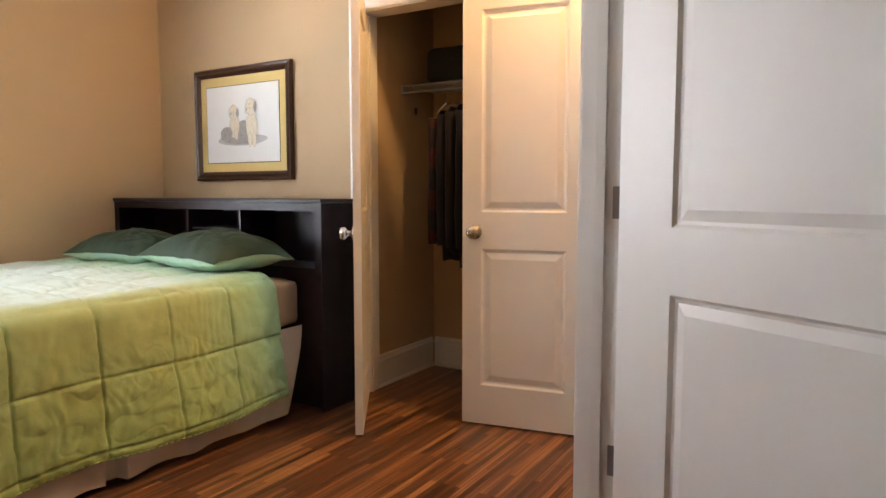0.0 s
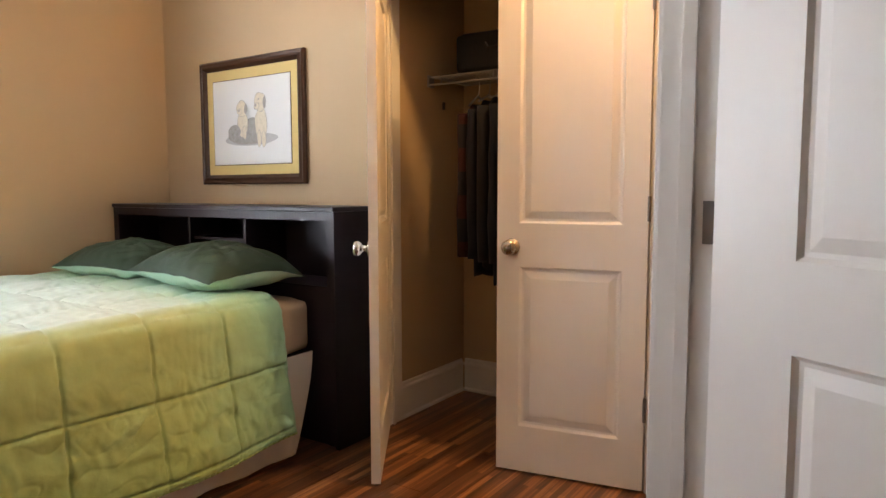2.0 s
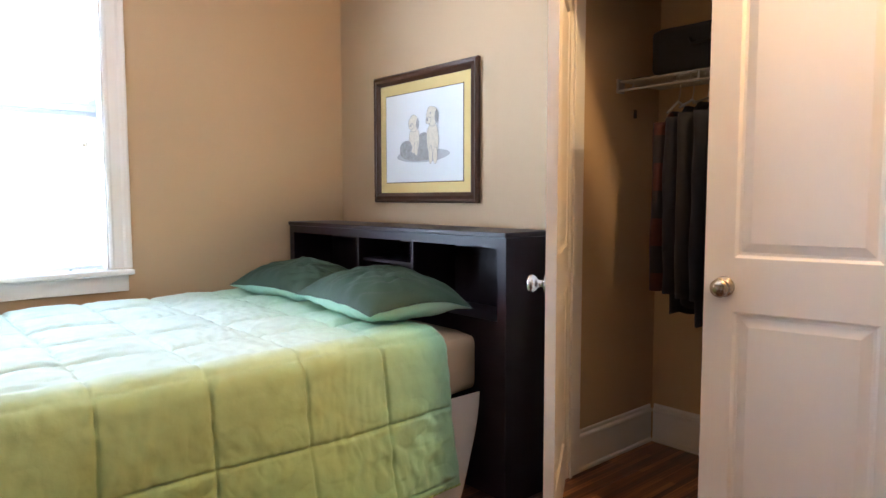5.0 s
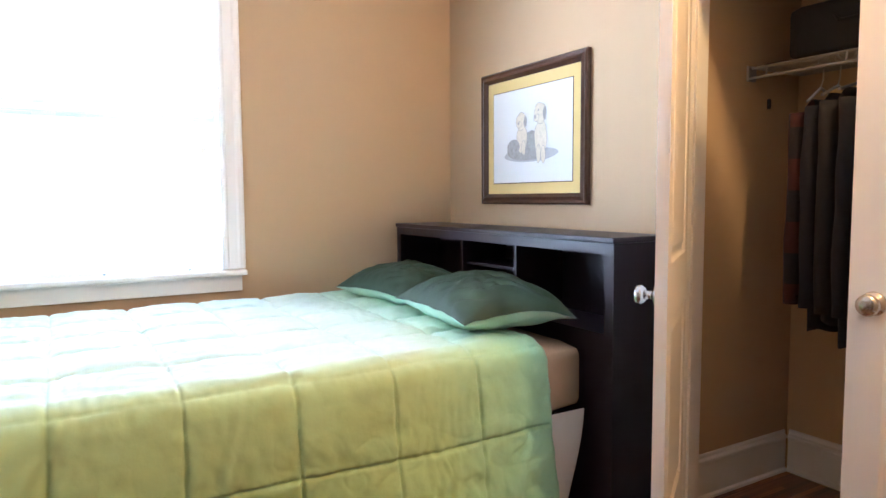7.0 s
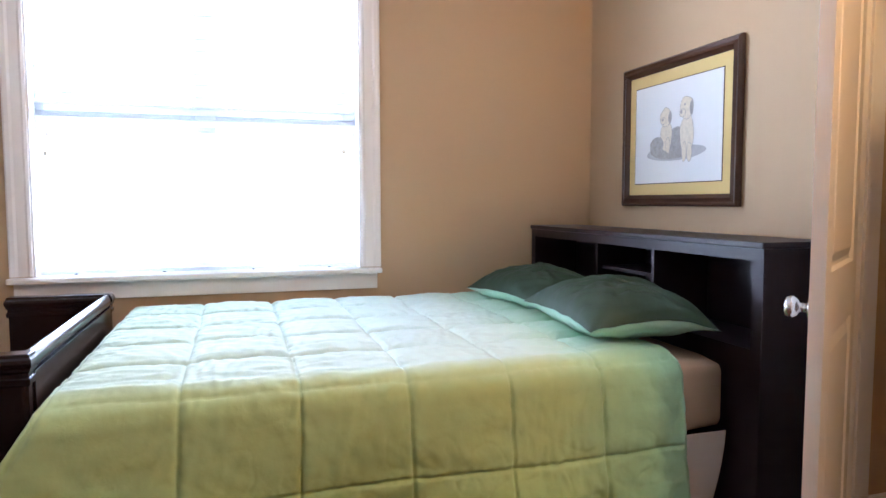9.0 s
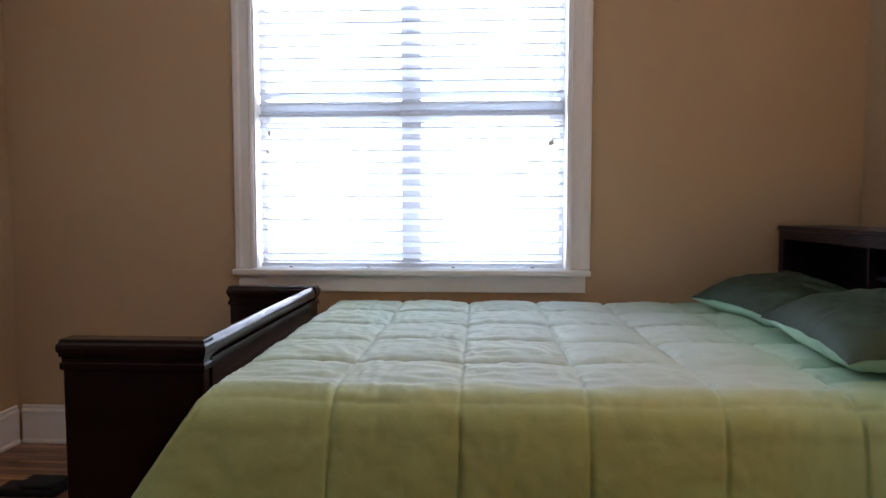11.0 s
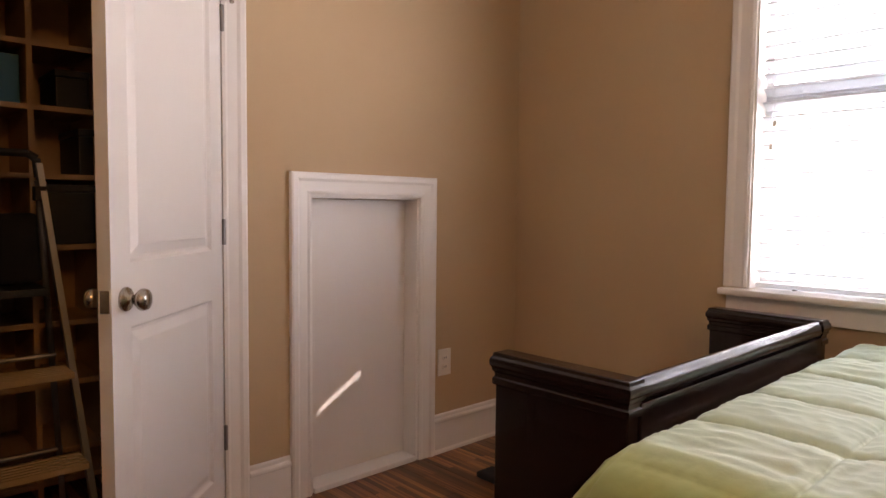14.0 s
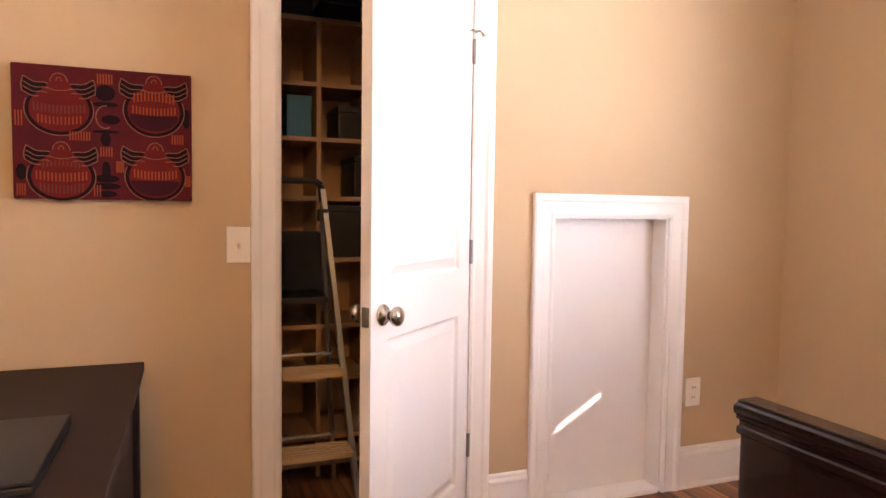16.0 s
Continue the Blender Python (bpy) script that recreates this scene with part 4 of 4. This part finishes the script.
# ---- desk with laptop ----
desk = thing("desk", "dark brown laminate desk standing along the west wall", "desk")
DX0, DX1, DY0, DY1 = -3.830, -2.790, -3.155, -2.690
part("desktop", boxes((DX0, DX1, DY0, DY1, 0.722, 0.750), bevel=0.003), DESKTOP, desk)
for x in (DX0 + 0.045, DX1 - 0.045):
    for y in (DY0 + 0.035, DY1 - 0.035):
        part("leg", boxes((x - 0.022, x + 0.022, y - 0.022, y + 0.022, 0.0, 0.722), bevel=0.004), DESKTOP, desk)
part("end_panel", boxes((DX0 + 0.067, DX1 - 0.067, DY1 - 0.045, DY1 - 0.030, 0.10, 0.722)), DESKTOP, desk)
lap = thing("laptop", "closed black laptop lying on the dark desk", "laptop")
part("base", boxes((-3.24, -2.87, -3.05, -2.800, 0.751, 0.766), bevel=0.004), BLACKP, lap)
part("lid", boxes((-3.24, -2.87, -3.05, -2.800, 0.7665, 0.776), bevel=0.003), BLACKP, lap)

# ---- closet ----
shelf = thing("wire_shelf", "white coated wire closet shelf with hanging rail", "shelf")
for k in range(14):
    x = 0.390 + 0.025 * k
    part("deck_wire", rod(bmesh.new(), (x, -2.99, 1.705), (x, -1.630, 1.705), 0.003 if k else 0.0045, 6), WIRE, shelf)
part("front_rail", rod(bmesh.new(), (0.380, -2.99, 1.665), (0.380, -1.625, 1.665), 0.0055, 8), WIRE, shelf)
for k in range(5):
    part("tie_wire", rod(bmesh.new(), (0.383, -1.70 - 0.30 * k, 1.665), (0.390, -1.70 - 0.30 * k, 1.706), 0.004, 6), WIRE, shelf)
part("end_bracket", boxes((0.370, 0.420, -1.635, -1.6205, 1.655, 1.715), bevel=0.004), WIRE, shelf)
part("wall_clip", boxes((0.505, 0.52, -1.636, -1.6255, 1.555, 1.595), bevel=0.003), BLACKP, shelf, "small dark wall clip")
strap = solid("strap", soft_block(0.42, 0.60, -1.755, -1.665, 1.709, 1.722, 0.006, 0.002), BLACKC, "folded black strap lying on the closet shelf", "strap", smooth=True)
bag = thing("storage_bag", "black fabric bag lying on the closet shelf", "bag")
part("body", soft_block(0.40, 0.69, -2.30, -1.765, 1.7095, 1.905, 0.035, 0.010), BLACKC, bag, "", True)
part("handle", tube([(0.392, -1.95, 1.84), (0.382, -1.97, 1.815), (0.382, -2.07, 1.815), (0.392, -2.09, 1.84)], 0.006), BLACKC, bag)


def garment(y, material, label, x0, x1, top, bottom, sleeve, seed):
    """A shirt on a hanger, seen edge-on, with folds and a sleeve hanging in front."""
    g = thing("hanging_shirt", label, "shirt", "clothes on the rail")
    bm = bmesh.new()
    rows = []
    for j in range(31):
        v = j / 30
        z = top - (top - bottom) * v + 0.0
        row = []
        w = (x1 - x0) * (0.55 + 0.45 * min(1, v * 6) ** 0.6)
        c = (x0 + x1) / 2
        for k in range(40):
            a = 2 * math.pi * k / 40
            fold = 1 + 0.22 * noise.noise(Vector((math.cos(a) * 2 + seed, math.sin(a) * 2, v * 1.3)))
            row.append((c + w / 2 * math.cos(a) * (1 + 0.05 * math.sin(7 * v + seed)), y + 0.030 * fold * math.sin(a) * (0.5 + 0.8 * min(1, v * 4)), z + 0.012 * math.sin(3 * a + seed) * v))
        rows.append(row)
    vs = loft(bm, rows, close=True)
    bm.faces.new(vs[0])
    bm.faces.new(vs[-1])
    part("torso", bm, material, g, "", True)
    sl = bmesh.new()
    rows = []
    for j in range(22):
        v = j / 21
        row = []
        for k in range(16):
            a = 2 * math.pi * k / 16
            r = 0.045 * (1 - 0.25 * v) * (1 + 0.25 * noise.noise(Vector((math.cos(a) + seed, math.sin(a), v * 4))))
            row.append((x0 + 0.03 - 0.02 * math.sin(v * 2.2) + r * math.cos(a), y + 0.012 + 0.75 * r * math.sin(a), top - 0.05 - sleeve * v))
        rows.append(row)
    vs = loft(sl, rows, close=True)
    sl.faces.new(vs[0])
    sl.faces.new(vs[-1])
    part("sleeve", sl, material, g, "", True)
    hook = [(0.380 + 0.018 * math.cos(a), y, 1.672 + 0.018 * math.sin(a)) for a in [radians(200 - 22 * k) for k in range(10)]] + [(0.397, y, 1.62), (0.383, y, 1.585)]
    part("hanger_hook", tube(hook, 0.0022, 6), WIRE, g, "white hanger hook")
    arms = tube([(x0 + 0.04, y, top - 0.01), (0.383, y, 1.588), (x1 - 0.04, y, top - 0.01)], 0.005, 6)
    part("hanger", arms, WIRE, g, "white hanger")
    return g


garment(-1.915, PLAID, "dark red plaid flannel shirt on a white hanger", 0.262, 0.60, 1.545, 0.86, 0.68, 1.0)
garment(-1.975, NAVY, "navy shirt on a white hanger in the closet", 0.250, 0.61, 1.56, 0.73, 0.70, 4.0)
garment(-2.040, GREYC, "charcoal shirt on a white hanger in the closet", 0.235, 0.61, 1.57, 0.77, 0.72, 6.0)
garment(-2.115, NAVY, "dark blue jacket on a white hanger", 0.21, 0.62, 1.57, 0.71, 0.72, 8.0)
garment(-2.19, BLACKC, "black jacket on a white hanger", 0.20, 0.62, 1.57, 0.74, 0.74, 9.0)

# ---- storage room ----
su = thing("cubby_shelf", "tall birch cubby shelving unit in the storage room", "shelving")
SX0, SX1 = -4.97, -4.60
for y in (-2.475, -2.255, -2.020, -1.785, -1.55):
    part("upright", boxes((SX0, SX1, y - 0.010, y + 0.010, 0.0, 2.035)), SHELFW, su)
for z in (0.06, 0.18, 0.45, 0.69, 0.99, 1.265, 1.525, 1.765, 2.045):
    part("shelf_board", boxes((SX0, SX1 + 0.002, -2.485, -1.54, z - 0.010, z + 0.010)), SHELFW, su)
part("back", boxes((SX0 - 0.008, SX0, -2.485, -1.54, 0.0, 2.055)), SHELFW, su)
solid("card_box", boxes((-4.90, -4.64, -2.155, -2.045, 1.5355, 1.720), bevel=0.004), TEAL, "teal cardboard box in a cubby", "box")
for a, b, z0, z1, x1, lab in ((-1.92, -1.80, 1.5355, 1.690, -4.66, "black box standing in a cubby"), (-2.005, -1.80, 1.0005, 1.235, -4.615, "large black storage box in a cubby"), (-1.85, -1.797, 1.2755, 1.46, -4.63, "narrow black box in a cubby"), (-2.24, -2.04, 2.0555, 2.20, -4.64, "black case on top of the shelving"), (-1.99, -1.82, 2.0555, 2.17, -4.66, "black case on top of the shelving")):
    c = thing("storage_box", lab, "box")
    part("body", boxes((-4.93, x1, a, b, z0, z1 - 0.03), bevel=0.005), BLACKP, c)
    part("lid", boxes((-4.935, x1 + 0.005, a - 0.004, b + 0.004, z1 - 0.0295, z1), bevel=0.005), BLACKP, c)

lad = thing("step_ladder", "folding aluminium step ladder with tan treads", "ladder")


def tread(z, x, y0, y1, depth):
    bm = boxes((x - depth / 2, x + depth / 2, y0, y1, z - 0.026, z - 0.004), bevel=0.003)
    for k in range(5):
        xx = x - depth / 2 + depth * (k + 0.5) / 5
        box(bm, xx - 0.006, xx + 0.006, y0 + 0.004, y1 - 0.004, z - 0.004, z)
    return bm


LY0 = -2.46
for y, yt in ((-1.945, -2.055), (LY0 - 0.02, LY0 + 0.09)):
    rail = bmesh.new()
    a, b = Vector((-4.10, y, 0.0)), Vector((-4.33, yt, 1.30))
    loft(rail, [[(p.x - 0.018, p.y - 0.010, p.z), (p.x + 0.018, p.y - 0.010, p.z), (p.x + 0.018, p.y + 0.010, p.z), (p.x - 0.018, p.y + 0.010, p.z)] for p in (a, b)], close=True)
    part("side_rail", rail, ALU, lad)
    part("rear_leg", rod(bmesh.new(), (-4.56, y - 0.01, 0.0), (-4.34, yt, 1.24), 0.011), ALU, lad)
    part("foot", boxes((a.x - 0.025, a.x + 0.025, y - 0.016, y + 0.016, 0.0, 0.03), bevel=0.004), BLACKP, lad)
    part("hinge_clip", boxes((-4.345, -4.295, yt - 0.018, yt + 0.018, 1.17, 1.22), bevel=0.004), BLACKP, lad)
for z, x, dy in ((0.298, -4.15, 0.022), (0.600, -4.20, 0.048)):
    part("tread", tread(z, x, LY0 - 0.015 + dy, -1.955 - dy, 0.13), TREAD, lad, "ribbed tan tread")
part("top_tread", boxes((-4.46, -4.26, LY0 + 0.06, -2.045, 0.845, 0.870), bevel=0.004), BLACKP, lad)
part("top_handle", tube([(-4.33, -2.055, 1.25), (-4.335, -2.060, 1.315), (-4.335, -2.085, 1.332), (-4.335, LY0 + 0.12, 1.332), (-4.33, LY0 + 0.09, 1.25)], 0.014, 10), BLACKP, lad, "black padded top handle")
part("rear_brace", rod(bmesh.new(), (-4.52, LY0 - 0.02, 0.22), (-4.52, -1.96, 0.22), 0.009), ALU, lad)
part("rear_brace", rod(bmesh.new(), (-4.45, LY0, 0.60), (-4.45, -1.99, 0.60), 0.009), ALU, lad)
hang = thing("hanging_bag", "black bag slung over the step ladder", "bag")
part("body", soft_block(-4.50, -4.385, -2.40, -2.03, 0.875, 1.125, 0.03, 0.008, 4.0), BLACKC, hang, "", True)

# ---- floor item ----
slip = thing("slipper", "flat dark slipper lying on the floor", "slipper")
part("sole", soft_block(-3.63, -3.37, -0.585, -0.480, 0.0, 0.030, 0.012, 0.002), BLACKC, slip, "", True)
part("upper", soft_block(-3.53, -3.375, -0.58, -0.485, 0.026, 0.060, 0.016, 0.003), BLACKC, slip, "", True)

# ---- ceiling lamp ----
cl = thing("ceiling_lamp", "round flush ceiling lamp with a satin nickel canopy", "lamp")
part("canopy", lathe(((0.02, 0.0), (0.16, -0.002), (0.165, -0.02), (0.15, -0.026), (0.02, -0.026)), segs=32), NICKEL, cl, "", True).location = (-0.27, -2.90, HEIGHT)

# ---- outside ----
solid("ground", boxes((-400, 400, 1.2, 700, -3.2, -3.0)), GRASS, "plain lawn outside the window", "ground", "structure")
house = thing("house", "pale sided neighbouring house with a grey roof", "house")
part("wall", boxes((-9, 4, 24, 34, -3.0, 1.2)), SIDING, house)
rb = bmesh.new()
vs = loft(rb, [[(x, 23.4, 1.2), (x, 29, 3.4), (x, 34.6, 1.2)] for x in (-9.5, 4.5)])
rb.faces.new(vs[0])
rb.faces.new(vs[1])
part("roof", rb, ROOFING, house)

# ---- floor ----
sub = solid("floor", boxes((-5.1, 0.84, -5.42, 0.17, -0.05, -0.0125)), FLOORM, "brown tigerwood laminate plank floor", "floor", "structure")
cut = {}
for r in range(41):
    off = (r * 0.437) % 1.26
    for c in range(6):
        x = -5.1 - off + 1.26 * c
        if x > 0.84 or x + 1.26 < -5.1:
            continue
        y = -5.30 + 0.13 * r
        lo, hi = -4.07, 0.115
        if -3.06 < y + 0.065 < -1.56:
            hi = 0.72
        if -3.05 < y + 0.065 < -1.35:
            lo = -4.98
        x0, x1 = max(x, lo), min(x + 1.26, hi)
        if x1 - x0 < 0.02:
            continue
        key = round(x1 - x0, 3)
        if key not in cut:
            cut[key] = shape("plank", boxes((0.0005, key - 0.0005, 0.0004, 0.1296, -0.012, 0.0), bevel=0.0012), FLOORM)
        p = new("plank", cut[key])
        p.parent = sub
        p.location = (x0, y, 0)
